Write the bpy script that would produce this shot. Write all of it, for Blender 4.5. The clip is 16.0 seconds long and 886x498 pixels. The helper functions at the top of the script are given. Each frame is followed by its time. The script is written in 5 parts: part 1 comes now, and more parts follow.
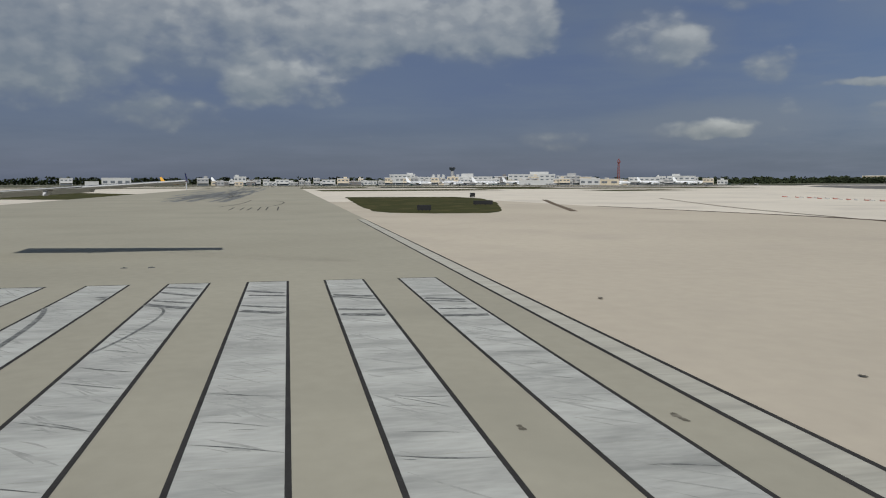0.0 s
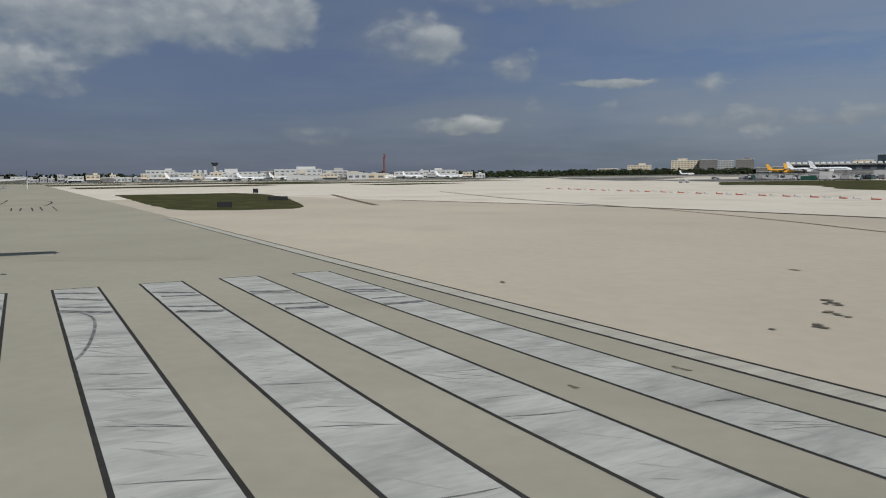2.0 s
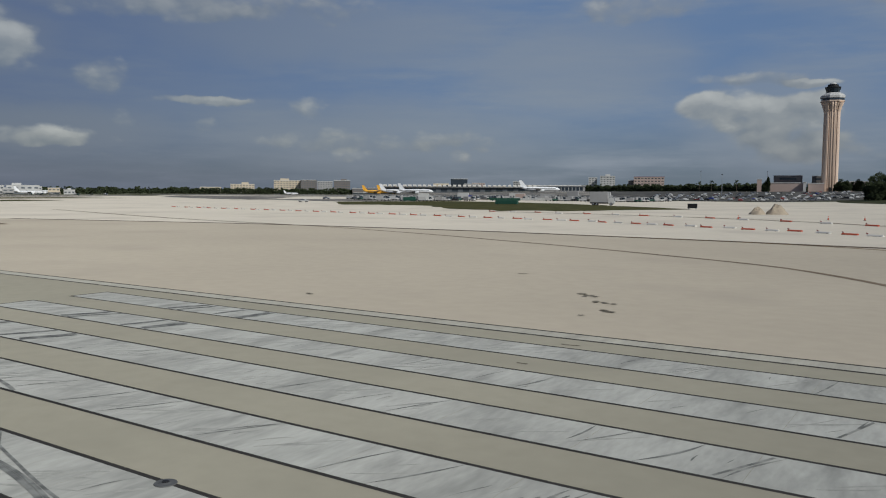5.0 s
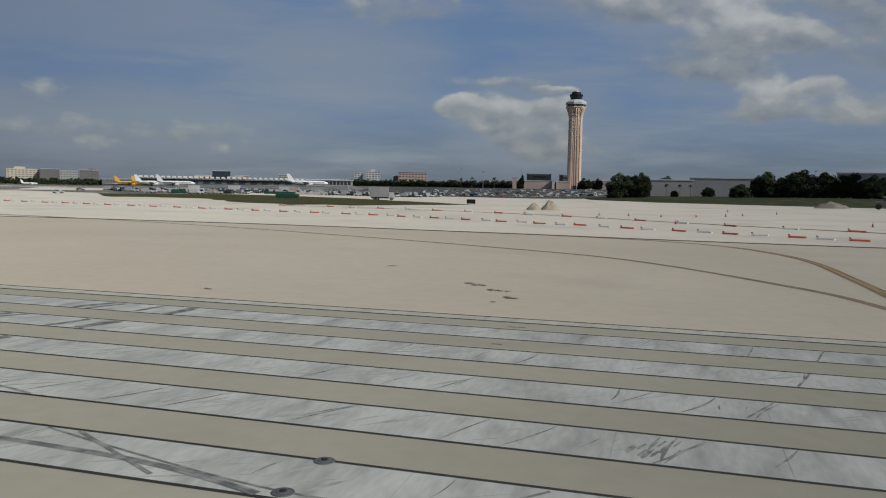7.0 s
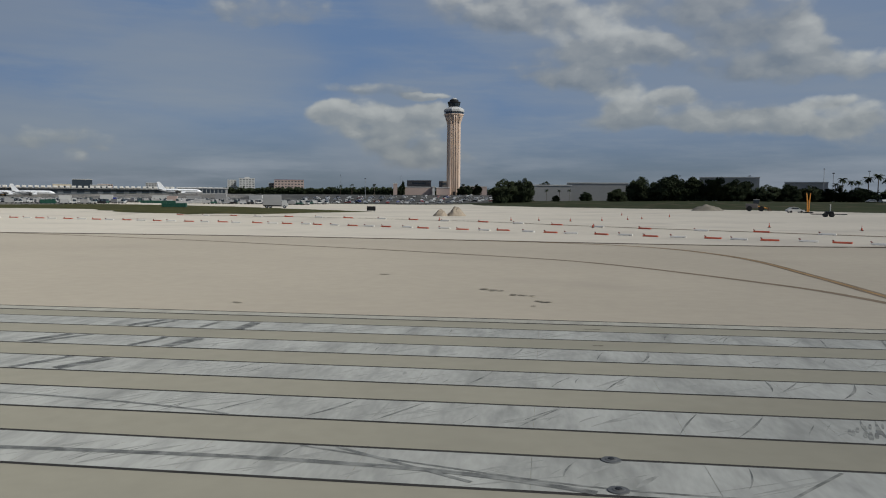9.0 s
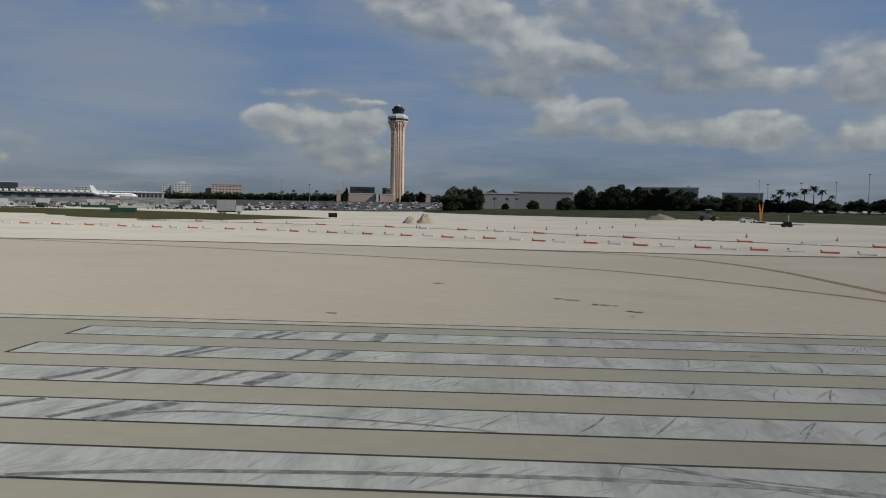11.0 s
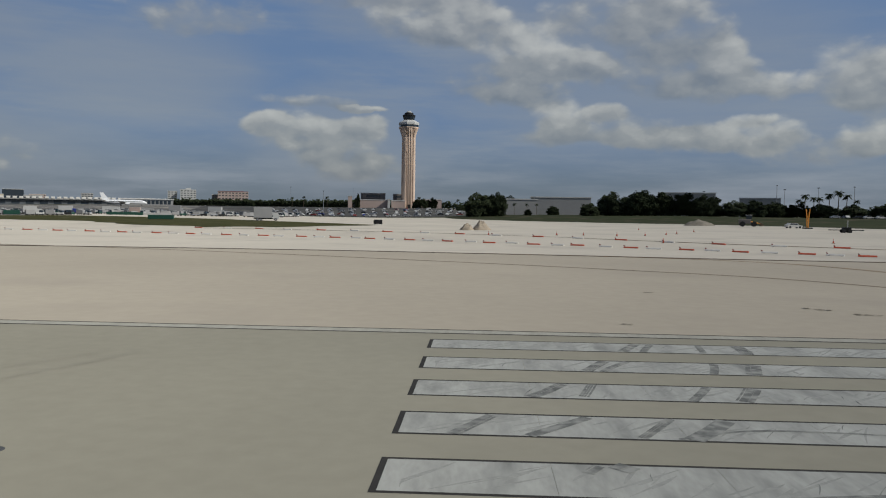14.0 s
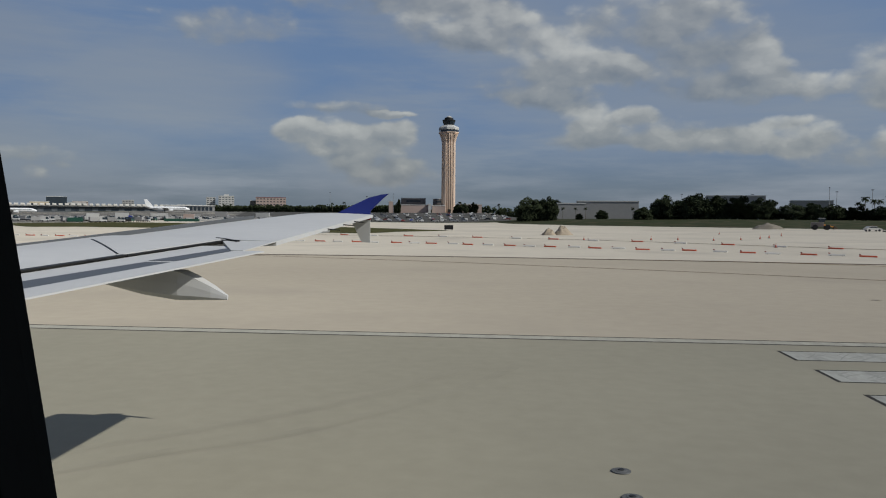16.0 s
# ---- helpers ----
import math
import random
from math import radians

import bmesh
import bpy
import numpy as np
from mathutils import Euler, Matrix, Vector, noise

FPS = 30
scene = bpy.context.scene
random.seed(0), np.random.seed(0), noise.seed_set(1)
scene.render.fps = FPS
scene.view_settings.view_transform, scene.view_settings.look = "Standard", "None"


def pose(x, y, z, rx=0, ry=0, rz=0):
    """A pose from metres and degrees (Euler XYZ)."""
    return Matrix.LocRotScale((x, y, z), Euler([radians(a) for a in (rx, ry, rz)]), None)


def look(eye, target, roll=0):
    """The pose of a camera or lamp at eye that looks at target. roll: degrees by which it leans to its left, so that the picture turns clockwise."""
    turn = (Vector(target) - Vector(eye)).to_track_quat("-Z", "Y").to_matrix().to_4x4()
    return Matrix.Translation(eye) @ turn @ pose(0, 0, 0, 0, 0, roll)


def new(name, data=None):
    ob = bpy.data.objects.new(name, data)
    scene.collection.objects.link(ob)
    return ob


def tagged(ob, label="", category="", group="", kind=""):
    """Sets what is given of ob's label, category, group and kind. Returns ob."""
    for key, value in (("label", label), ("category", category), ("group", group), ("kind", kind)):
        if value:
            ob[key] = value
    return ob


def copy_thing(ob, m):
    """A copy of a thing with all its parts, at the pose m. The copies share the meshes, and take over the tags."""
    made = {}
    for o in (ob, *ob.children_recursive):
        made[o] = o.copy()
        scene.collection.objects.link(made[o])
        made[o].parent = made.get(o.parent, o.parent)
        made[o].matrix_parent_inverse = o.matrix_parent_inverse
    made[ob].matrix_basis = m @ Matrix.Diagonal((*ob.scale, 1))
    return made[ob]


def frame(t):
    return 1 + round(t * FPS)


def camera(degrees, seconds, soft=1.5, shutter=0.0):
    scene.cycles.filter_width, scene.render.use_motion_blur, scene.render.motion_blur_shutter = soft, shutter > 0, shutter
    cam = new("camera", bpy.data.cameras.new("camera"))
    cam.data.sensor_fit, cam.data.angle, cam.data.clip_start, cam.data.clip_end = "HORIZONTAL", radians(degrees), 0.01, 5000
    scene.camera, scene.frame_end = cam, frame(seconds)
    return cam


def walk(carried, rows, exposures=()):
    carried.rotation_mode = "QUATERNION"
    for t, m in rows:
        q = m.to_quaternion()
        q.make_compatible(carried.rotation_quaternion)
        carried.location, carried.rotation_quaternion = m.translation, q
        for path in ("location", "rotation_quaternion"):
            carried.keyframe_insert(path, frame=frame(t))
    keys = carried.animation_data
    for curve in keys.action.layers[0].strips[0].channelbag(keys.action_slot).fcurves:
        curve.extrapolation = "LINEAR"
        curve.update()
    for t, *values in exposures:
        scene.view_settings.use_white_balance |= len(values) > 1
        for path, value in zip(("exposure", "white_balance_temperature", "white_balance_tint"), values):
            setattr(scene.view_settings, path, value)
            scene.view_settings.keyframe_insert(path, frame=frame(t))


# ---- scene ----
# ------------------------------------------------------------------ camera
ROWS = [
    (0, 37.334, -6.979, 4.604, 78.905, -4.866, -0.095),
    (0.5, 37.347, -8.575, 4.654, 76.136, -4.935, -1.216),
    (1, 37.296, -10.244, 4.599, 70.901, -5.304, -1.087),
    (1.5, 37.233, -11.758, 4.678, 66.760, -5.551, -0.993),
    (2, 37.132, -13.292, 4.686, 61.967, -5.347, -0.583),
    (2.5, 36.837, -14.767, 4.677, 58.505, -5.022, 0.206),
    (3, 36.478, -16.326, 4.688, 52.263, -4.704, 0.174),
    (5.5, 32.464, -23.189, 4.710, 29.244, -4.069, 0.473),
    (6, 31.315, -24.241, 4.700, 24.519, -4.225, 0.935),
    (6.5, 29.941, -25.260, 4.737, 20.145, -4.455, 1.968),
    (7, 28.554, -26.293, 4.707, 16.436, -4.279, 1.099),
    (7.5, 26.984, -27.072, 4.715, 13.403, -4.191, 0.623),
    (8, 25.352, -27.606, 4.732, 10.155, -3.988, 1.351),
    (8.5, 23.526, -28.101, 4.713, 7.749, -3.780, 0.839),
    (9, 21.656, -28.371, 4.707, 7.398, -3.689, 0.493),
    (11.5, 12.666, -28.582, 4.682, 2.313, -3.022, 1.132),
    (12, 10.756, -28.661, 4.690, 2.953, -2.946, 1.197),
    (12.5, 8.687, -28.604, 4.665, 2.716, -2.756, 1.212),
    (13, 6.439, -28.616, 4.669, 2.899, -2.933, 1.406),
    (13.5, 4.199, -28.674, 4.673, 2.776, -2.738, 1.261),
    (14, 1.823, -28.723, 4.669, 2.801, -2.696, 0.867),
    (14.5, -0.611, -28.808, 4.676, 4.273, -2.632, 0.741),
    (15, -3.417, -28.810, 4.675, 5.523, -2.843, 0.774),
    (15.5, -6.325, -28.792, 4.659, 5.307, -1.611, -0.679),
    (16, -9.473, -29.017, 4.714, 4.996, -2.392, 0.519),
]
cam = camera(58.62, 16.0, soft=1.1)


def stand(x, y, z, yaw, pitch, roll):
    return pose(x, y, z, 0, 0, yaw) @ pose(0, 0, 0, 90 + pitch) @ pose(0, 0, 0, 0, 0, roll)


walk(cam, [(t, stand(*r)) for t, *r in ROWS], exposures=[(0, -0.06, 6230, 8.5), (3, -0.08, 6210, 8), (5.5, -0.10, 6270, 7.5), (8, -0.08, 6310, 7.5), (11.5, -0.05, 6360, 7.5), (16, -0.01, 6400, 7.5)])

# ------------------------------------------------------------------ light
SUN_WAY = Vector((1.27, -0.31, 1.0)).normalized()
sun_data = bpy.data.lights.new("sun", "SUN")
sun_data.energy, sun_data.angle, sun_data.color = 3.5, radians(0.53), (1.0, 0.96, 0.90)
sun = new("sun", sun_data)
sun.matrix_world = look(SUN_WAY * 300, (0, 0, 0))

# clouds: yaw from +y, height, half width, half height (degrees), brightness
CLOUDS_WEST = [(96.5, 11.0, 6.0, 2.3, 0.80), (103.5, 11.6, 4.5, 1.9, 0.62), (83.0, 11.5, 8.5, 2.0, 0.76), (84.6, 10.9, 3.4, 1.7, 0.98), (75.8, 10.4, 3.4, 1.6, 0.90), (73.0, 11.0, 2.2, 1.4, 0.66), (89.6, 7.2, 3.3, 1.5, 0.72), (92.4, 7.0, 1.8, 1.4, 0.56),
               (84.7, 8.3, 2.2, 0.6, 0.42), (103.0, 6.7, 4.6, 2.2, 0.34), (106.0, 8.6, 4.0, 2.2, 0.36), (97.6, 4.7, 2.6, 0.8, 0.36), (112.0, 10.5, 6.0, 3.5, 0.6), (63.6, 9.5, 3.0, 1.5, 0.64), (62.0, 9.3, 1.4, 0.9, 0.76), (56.5, 7.7, 1.3, 0.9, 0.56),
               (55.7, 4.9, 0.9, 0.5, 0.66), (60.4, 3.6, 3.4, 0.5, 0.76), (59.6, 3.4, 1.6, 0.35, 0.9), (71.0, 2.9, 2.0, 0.6, 0.38), (50.7, 6.2, 2.4, 0.22, 0.62), (50.6, 4.6, 0.8, 0.35, 0.6), (55.0, 12.3, 5.5, 0.9, 0.46)]
CLOUDS_NORTHWEST = [(46.0, 12.9, 6.5, 1.1, 0.50), (43.3, 6.0, 1.2, 0.6, 0.62), (38.5, 3.7, 8.0, 0.6, 0.52), (40.7, 2.7, 0.9, 0.4, 0.8), (38.7, 2.6, 0.8, 0.36, 0.8), (32.5, 2.6, 0.8, 0.4, 0.58), (32.4, 7.8, 0.8, 0.9, 0.50), (49.5, 6.1, 1.8, 0.3, 0.6), (20.0, 12.9, 3.6, 1.0, 0.56),
                    (13.8, 5.7, 2.8, 1.0, 0.86), (15.4, 5.9, 1.4, 0.6, 0.8), (12.2, 4.6, 1.6, 1.1, 0.66), (9.6, 4.4, 2.6, 2.0, 0.56), (8.6, 6.0, 1.5, 0.7, 0.72), (8.2, 3.0, 2.4, 0.8, 0.46), (12.0, 7.6, 3.6, 0.35, 0.58), (8.6, 7.4, 1.1, 0.16, 0.95)]
CLOUDS_NORTH = [(4.4, 13.6, 3.6, 1.5, 0.72), (1.0, 13.0, 2.8, 1.3, 0.84), (-3.6, 11.4, 2.5, 1.4, 0.96), (-6.5, 10.5, 2.0, 0.9, 0.80), (-1.2, 9.2, 3.6, 1.2, 0.42), (-2.4, 8.3, 2.2, 0.9, 0.62), (-8.8, 13.9, 3.6, 1.4, 0.62), (-13.5, 12.6, 3.4, 1.9, 0.60), (-12.5, 9.8, 4.6, 1.4, 0.44),
                (-16.7, 10.2, 1.3, 1.3, 1.0), (-19.4, 8.8, 1.9, 0.7, 0.98), (-15.5, 8.6, 2.6, 0.8, 0.52), (-5.5, 6.8, 1.4, 1.0, 0.92), (-8.7, 7.3, 1.1, 0.5, 0.86), (-9.0, 6.0, 3.8, 0.9, 0.62), (-12.2, 5.3, 2.8, 0.7, 0.74), (-4.6, 5.4, 2.6, 0.5, 0.40),
                (-18.1, 6.6, 1.0, 0.35, 1.05), (-18.6, 5.5, 2.4, 0.9, 0.84), (-15.5, 5.4, 1.8, 0.8, 0.7), (-22.4, 4.4, 3.2, 0.8, 0.64), (-24.2, 9.4, 2.0, 1.9, 0.78), (-25.6, 5.2, 1.6, 0.9, 0.84), (-28.0, 8.5, 3.0, 1.8, 0.7), (-35.0, 8.0, 5.0, 2.5, 0.8), (10.0, 16.0, 8.0, 1.4, 0.55)]

# broad thin grey veils between the clouds
VEILS = [(-11.0, 10.0, 15.0, 6.0), (-14.0, 6.0, 12.0, 1.8), (4.0, 14.0, 9.0, 2.4), (10.5, 5.0, 7.0, 4.0), (24.0, 9.0, 9.0, 3.5), (38.0, 4.0, 13.0, 3.0), (40.0, 11.0, 14.0, 2.5), (60.0, 4.2, 8.0, 1.6), (64.0, 9.6, 5.0, 2.2), (96.0, 10.5, 14.0, 3.6), (79.0, 11.5, 10.0, 2.4)]


def build_world():
    w = bpy.data.worlds.new("sky")
    scene.world = w
    w.use_nodes = True
    nt = w.node_tree
    nt.nodes.clear()
    N, L = nt.nodes.new, nt.links.new

    def put(sock, v):
        if isinstance(v, bpy.types.NodeSocket):
            L(v, sock)
        else:
            sock.default_value = v

    def m(op, a, b=0.0, c=None, clamp=False):
        n = N("ShaderNodeMath")
        n.operation, n.use_clamp = op, clamp
        put(n.inputs[0], a), put(n.inputs[1], b)
        if c is not None:
            put(n.inputs[2], c)
        return n.outputs[0]

    def vm(op, a, b=(0, 0, 0), out=0):
        n = N("ShaderNodeVectorMath")
        n.operation = op
        put(n.inputs[0], a), put(n.inputs[1], b)
        return n.outputs[out]

    def ramp(v, a, b, x=0.0, y=1.0, smooth=True):
        n = N("ShaderNodeMapRange")
        n.interpolation_type = "SMOOTHSTEP" if smooth else "LINEAR"
        n.clamp = not smooth
        put(n.inputs[0], v)
        for i, k in enumerate((a, b, x, y)):
            put(n.inputs[1 + i], k)
        return n.outputs[0]

    def split(vec):
        n = N("ShaderNodeSeparateXYZ")
        L(vec, n.inputs[0])
        return n.outputs

    def tint(fac, a, b):
        n = N("ShaderNodeMix")
        n.data_type = "RGBA"
        put(n.inputs[0], fac), put(n.inputs[6], a), put(n.inputs[7], b)
        return n.outputs[2]

    def puffs(vec, scale, detail=6.0, rough=0.6):
        n = N("ShaderNodeTexNoise")
        put(n.inputs["Vector"], vec)
        n.inputs["Scale"].default_value, n.inputs["Detail"].default_value = scale, detail
        n.inputs["Roughness"].default_value = rough
        return n

    way = N("ShaderNodeTexCoord").outputs["Generated"]
    sep = N("ShaderNodeSeparateXYZ")
    L(way, sep.inputs[0])
    x, y, z = sep.outputs
    deg = 180 / math.pi
    yaw = m("MULTIPLY", m("ARCTAN2", m("MULTIPLY", x, -1.0), y), deg)
    rise = m("MULTIPLY", m("ARCSINE", z), deg)
    comb = N("ShaderNodeCombineXYZ")
    L(yaw, comb.inputs[0]), L(rise, comb.inputs[1])
    flat = comb.outputs[0]
    squeezed = vm("MULTIPLY", flat, (1.0, 1.6, 1.0))
    wob = puffs(squeezed, 0.2, 3.0, 0.45)
    shift = vm("MULTIPLY", vm("SUBTRACT", wob.outputs["Color"], (0.5, 0.5, 0.5)), (1.7, 1.0, 0))
    lobes = puffs(squeezed, 0.42, 4.0, 0.45)
    away = vm("ADD", squeezed, (-0.7, 1.0, 0.0))
    lobes2 = puffs(away, 0.42, 4.0, 0.45)
    swirl = vm("MULTIPLY", vm("SUBTRACT", puffs(squeezed, 0.9, 2.0).outputs["Color"], (0.5, 0.5, 0.5)), (1.0, 1.0, 0))

    def billow(vec):
        n = N("ShaderNodeTexVoronoi")
        n.feature = "SMOOTH_F1"
        L(vm("ADD", vec, swirl), n.inputs["Vector"])
        n.inputs["Scale"].default_value, n.inputs["Detail"].default_value = 0.55, 2.4
        n.inputs["Roughness"].default_value, n.inputs["Smoothness"].default_value = 0.45, 0.6
        return m("SUBTRACT", 0.52, n.outputs["Distance"])

    fine, fine2 = billow(squeezed), billow(away)
    shift2 = vm("MULTIPLY", vm("SUBTRACT", lobes.outputs["Color"], (0.5, 0.5, 0.5)), (1.6, 1.2, 0))
    bent = vm("ADD", vm("ADD", flat, shift), shift2)

    bx, by = m("ADD", split(bent)[0], 0.0), m("ADD", split(bent)[1], 0.0)
    dens, shine = 0.0, 0.0
    for a, e, hw, hh, b in [(*c[:4], c[4] * 0.86) for c in CLOUDS_WEST] + CLOUDS_NORTHWEST + CLOUDS_NORTH:
        dx, dy = m("MULTIPLY_ADD", bx, 1 / hw, -a / hw), m("MULTIPLY_ADD", by, 1 / hh, -e / hh)
        k = ramp(m("MULTIPLY_ADD", dy, dy, m("MULTIPLY", dx, dx)), 3.2, 0.0, 0.0, min(1.0, 0.3 + 0.75 * b) if hw > 1.0 else 0.3 + 0.3 * b)
        dens = m("ADD", k, dens)
        shine = m("MULTIPLY_ADD", k, ramp(dy, -1.0, 0.6, 0.42 * b, 1.06 * b), shine)
    # cloud that goes on over the whole sky
    dome = N("ShaderNodeCombineXYZ")
    lift = m("ADD", m("MAXIMUM", z, 0.0), 0.10)
    L(m("DIVIDE", x, lift), dome.inputs[0]), L(m("DIVIDE", y, lift), dome.inputs[1])
    veil = puffs(dome.outputs[0], 0.55, 7.0, 0.58).outputs[0]
    streak = puffs(vm("MULTIPLY", flat, (0.05, 0.34, 1.0)), 1.0, 6.0, 0.6).outputs[0]
    wisp = m("ADD", ramp(veil, 0.40, 0.7, 0.0, 0.5), ramp(streak, 0.42, 0.68, 0.0, 0.65))
    more = m("MULTIPLY", ramp(veil, 0.44, 0.66), ramp(rise, 13.0, 26.0))
    dens = m("ADD", dens, more)
    shine = m("ADD", shine, m("MULTIPLY", more, 0.8))
    tex = m("ADD", m("SUBTRACT", lobes.outputs[0], 0.5), m("MULTIPLY", fine, 0.5))
    tex2 = m("ADD", m("SUBTRACT", lobes2.outputs[0], 0.5), m("MULTIPLY", fine2, 0.5))
    cover = ramp(m("ADD", m("MINIMUM", dens, 1.25), m("MULTIPLY", tex, 1.05)), 0.1, 1.0)
    halo = ramp(m("ADD", dens, m("MULTIPLY", tex, 0.5)), 0.0, 0.9)
    for a, e, hw, hh in VEILS:
        dx, dy = m("MULTIPLY_ADD", bx, 1 / hw, -a / hw), m("MULTIPLY_ADD", by, 1 / hh, -e / hh)
        halo = m("MAXIMUM", halo, ramp(m("MULTIPLY_ADD", dy, dy, m("MULTIPLY", dx, dx)), 1.5, 0.0))
    bright = m("DIVIDE", shine, m("MAXIMUM", dens, 0.05))
    lum = m("ADD", bright, m("MULTIPLY", m("SUBTRACT", tex, tex2), 0.6))

    air = N("ShaderNodeTexSky")
    air.sky_type = "NISHITA"
    air.sun_disc = False
    air.sun_elevation = math.asin(SUN_WAY.z)
    air.sun_rotation = math.atan2(SUN_WAY.x, SUN_WAY.y)
    air.dust_density, air.air_density = 0.6, 1.2
    clear = N("ShaderNodeBackground")
    L(air.outputs[0], clear.inputs[0])
    clear.inputs[1].default_value = 0.05

    # slate rain cloud in the west, thinner blue haze to the north
    west = ramp(yaw, 22.0, 72.0)
    low = tint(west, (0.122, 0.168, 0.232, 1), (0.078, 0.108, 0.182, 1))
    top = tint(west, (0.128, 0.205, 0.37, 1), (0.086, 0.115, 0.225, 1))
    base = tint(ramp(rise, 0.5, 7.0), low, top)
    base = tint(wisp, base, tint(west, (0.245, 0.285, 0.362, 1), (0.112, 0.142, 0.228, 1)))
    base = tint(m("MULTIPLY", halo, 0.72), base, tint(west, (0.232, 0.268, 0.342, 1), (0.135, 0.156, 0.22, 1)))
    grey = tint(ramp(lum, 0.15, 0.65, smooth=False), (0.185, 0.208, 0.25, 1), (0.335, 0.342, 0.352, 1))
    white = tint(ramp(lum, 0.6, 1.1, smooth=False), grey, (0.55, 0.545, 0.525, 1))
    both = tint(m("MULTIPLY", cover, 0.88), base, white)
    veiled = N("ShaderNodeBackground")
    L(both, veiled.inputs[0])
    veiled.inputs[1].default_value = 1.0
    mix = N("ShaderNodeMixShader")
    mix.inputs[0].default_value = 0.82
    L(clear.outputs[0], mix.inputs[1]), L(veiled.outputs[0], mix.inputs[2])
    out = N("ShaderNodeOutputWorld")
    L(mix.outputs[0], out.inputs[0])


build_world()

# ------------------------------------------------------------------ materials


def material(name, colour, rough=0.8, metal=0.0, vary=0.15, scale=1.0, stretch=(1, 1, 1), fine=12.0, bump=0.0, patch=None, patch_at=(0.55, 0.75), spec=0.5, turn=0.0, chalk=0.0):
    """A surface with colour variation at two scales, an optional second colour in patches, and relief."""
    mt = bpy.data.materials.new(name)
    mt.use_nodes = True
    nt = mt.node_tree
    bsdf = nt.nodes["Principled BSDF"]
    N, L = nt.nodes.new, nt.links.new
    bsdf.inputs["Roughness"].default_value, bsdf.inputs["Metallic"].default_value = rough, metal
    bsdf.inputs["Specular IOR Level"].default_value = spec
    bsdf.inputs["Diffuse Roughness"].default_value = chalk
    geo = N("ShaderNodeNewGeometry").outputs["Position"]
    mp = N("ShaderNodeMapping")
    mp.inputs["Scale"].default_value = stretch
    mp.inputs["Rotation"].default_value = (0, 0, radians(turn))
    L(geo, mp.inputs[0])

    def noise_of(s, d):
        n = N("ShaderNodeTexNoise")
        n.inputs["Scale"].default_value, n.inputs["Detail"].default_value = s, d
        L(mp.outputs[0], n.inputs["Vector"])
        return n.outputs[0]

    big, small = noise_of(scale, 5.0), noise_of(scale * fine, 4.0)
    add = N("ShaderNodeMath")
    add.operation = "MULTIPLY_ADD"
    L(big, add.inputs[0])
    add.inputs[1].default_value = 0.65
    half = N("ShaderNodeMath")
    half.operation = "MULTIPLY"
    half.inputs[1].default_value = 0.35
    L(small, half.inputs[0]), L(half.outputs[0], add.inputs[2])
    rng = N("ShaderNodeMapRange")
    L(add.outputs[0], rng.inputs[0])
    for i, k in enumerate((0.25, 0.75, 1 - vary, 1 + vary)):
        rng.inputs[1 + i].default_value = k
    mul = N("ShaderNodeVectorMath")
    mul.operation = "SCALE"
    mul.inputs[0].default_value = colour
    L(rng.outputs[0], mul.inputs[3])
    col = mul.outputs[0]
    if patch:
        pr = N("ShaderNodeMapRange")
        pr.interpolation_type = "SMOOTHSTEP"
        L(noise_of(scale * 2.3, 6.0), pr.inputs[0])
        pr.inputs[1].default_value, pr.inputs[2].default_value = patch_at
        mx = N("ShaderNodeMix")
        mx.data_type = "RGBA"
        L(pr.outputs[0], mx.inputs[0]), L(col, mx.inputs[6])
        mx.inputs[7].default_value = (*patch, 1)
        col = mx.outputs[2]
    L(col, bsdf.inputs["Base Color"])
    if bump:
        b = N("ShaderNodeBump")
        b.inputs["Strength"].default_value, b.inputs["Distance"].default_value = bump, 0.02
        L(small, b.inputs["Height"]), L(b.outputs[0], bsdf.inputs["Normal"])
    return mt


M_RUNWAY = material("runway_concrete", (0.283, 0.263, 0.203), 0.9, vary=0.14, scale=0.06, fine=30, bump=0.15, patch=(0.253, 0.237, 0.184), patch_at=(0.5, 0.8), chalk=0.5, spec=0.05)
M_SHOULDER = material("shoulder_concrete", (0.405, 0.355, 0.277), 0.9, vary=0.12, scale=0.04, fine=30, bump=0.15, patch=(0.36, 0.316, 0.25), patch_at=(0.5, 0.8), chalk=0.5, spec=0.05)
M_APRON = material("pale_concrete", (0.535, 0.483, 0.395), 0.9, vary=0.12, scale=0.03, fine=25, bump=0.1, patch=(0.455, 0.408, 0.338), patch_at=(0.5, 0.7), chalk=0.5, spec=0.05)
M_FAR = material("far_field", (0.22, 0.205, 0.16), 1.0, vary=0.25, scale=0.004, fine=12, patch=(0.07, 0.075, 0.04), patch_at=(0.40, 0.55), spec=0.05)
M_GRASS = material("mown_grass", (0.06, 0.06, 0.022), 1.0, vary=0.3, scale=0.08, fine=14, patch=(0.11, 0.095, 0.04), patch_at=(0.5, 0.7), spec=0.05)
M_GREEN = material("green_grass", (0.036, 0.042, 0.02), 1.0, vary=0.3, scale=0.05, fine=14, patch=(0.075, 0.064, 0.04), patch_at=(0.5, 0.7), spec=0.05)
M_TRACK = material("faint_tyre_dust", (0.272, 0.253, 0.197), 0.9, vary=0.12, scale=0.3, fine=10, patch=(0.285, 0.265, 0.205), patch_at=(0.4, 0.6), spec=0.05, chalk=0.5)
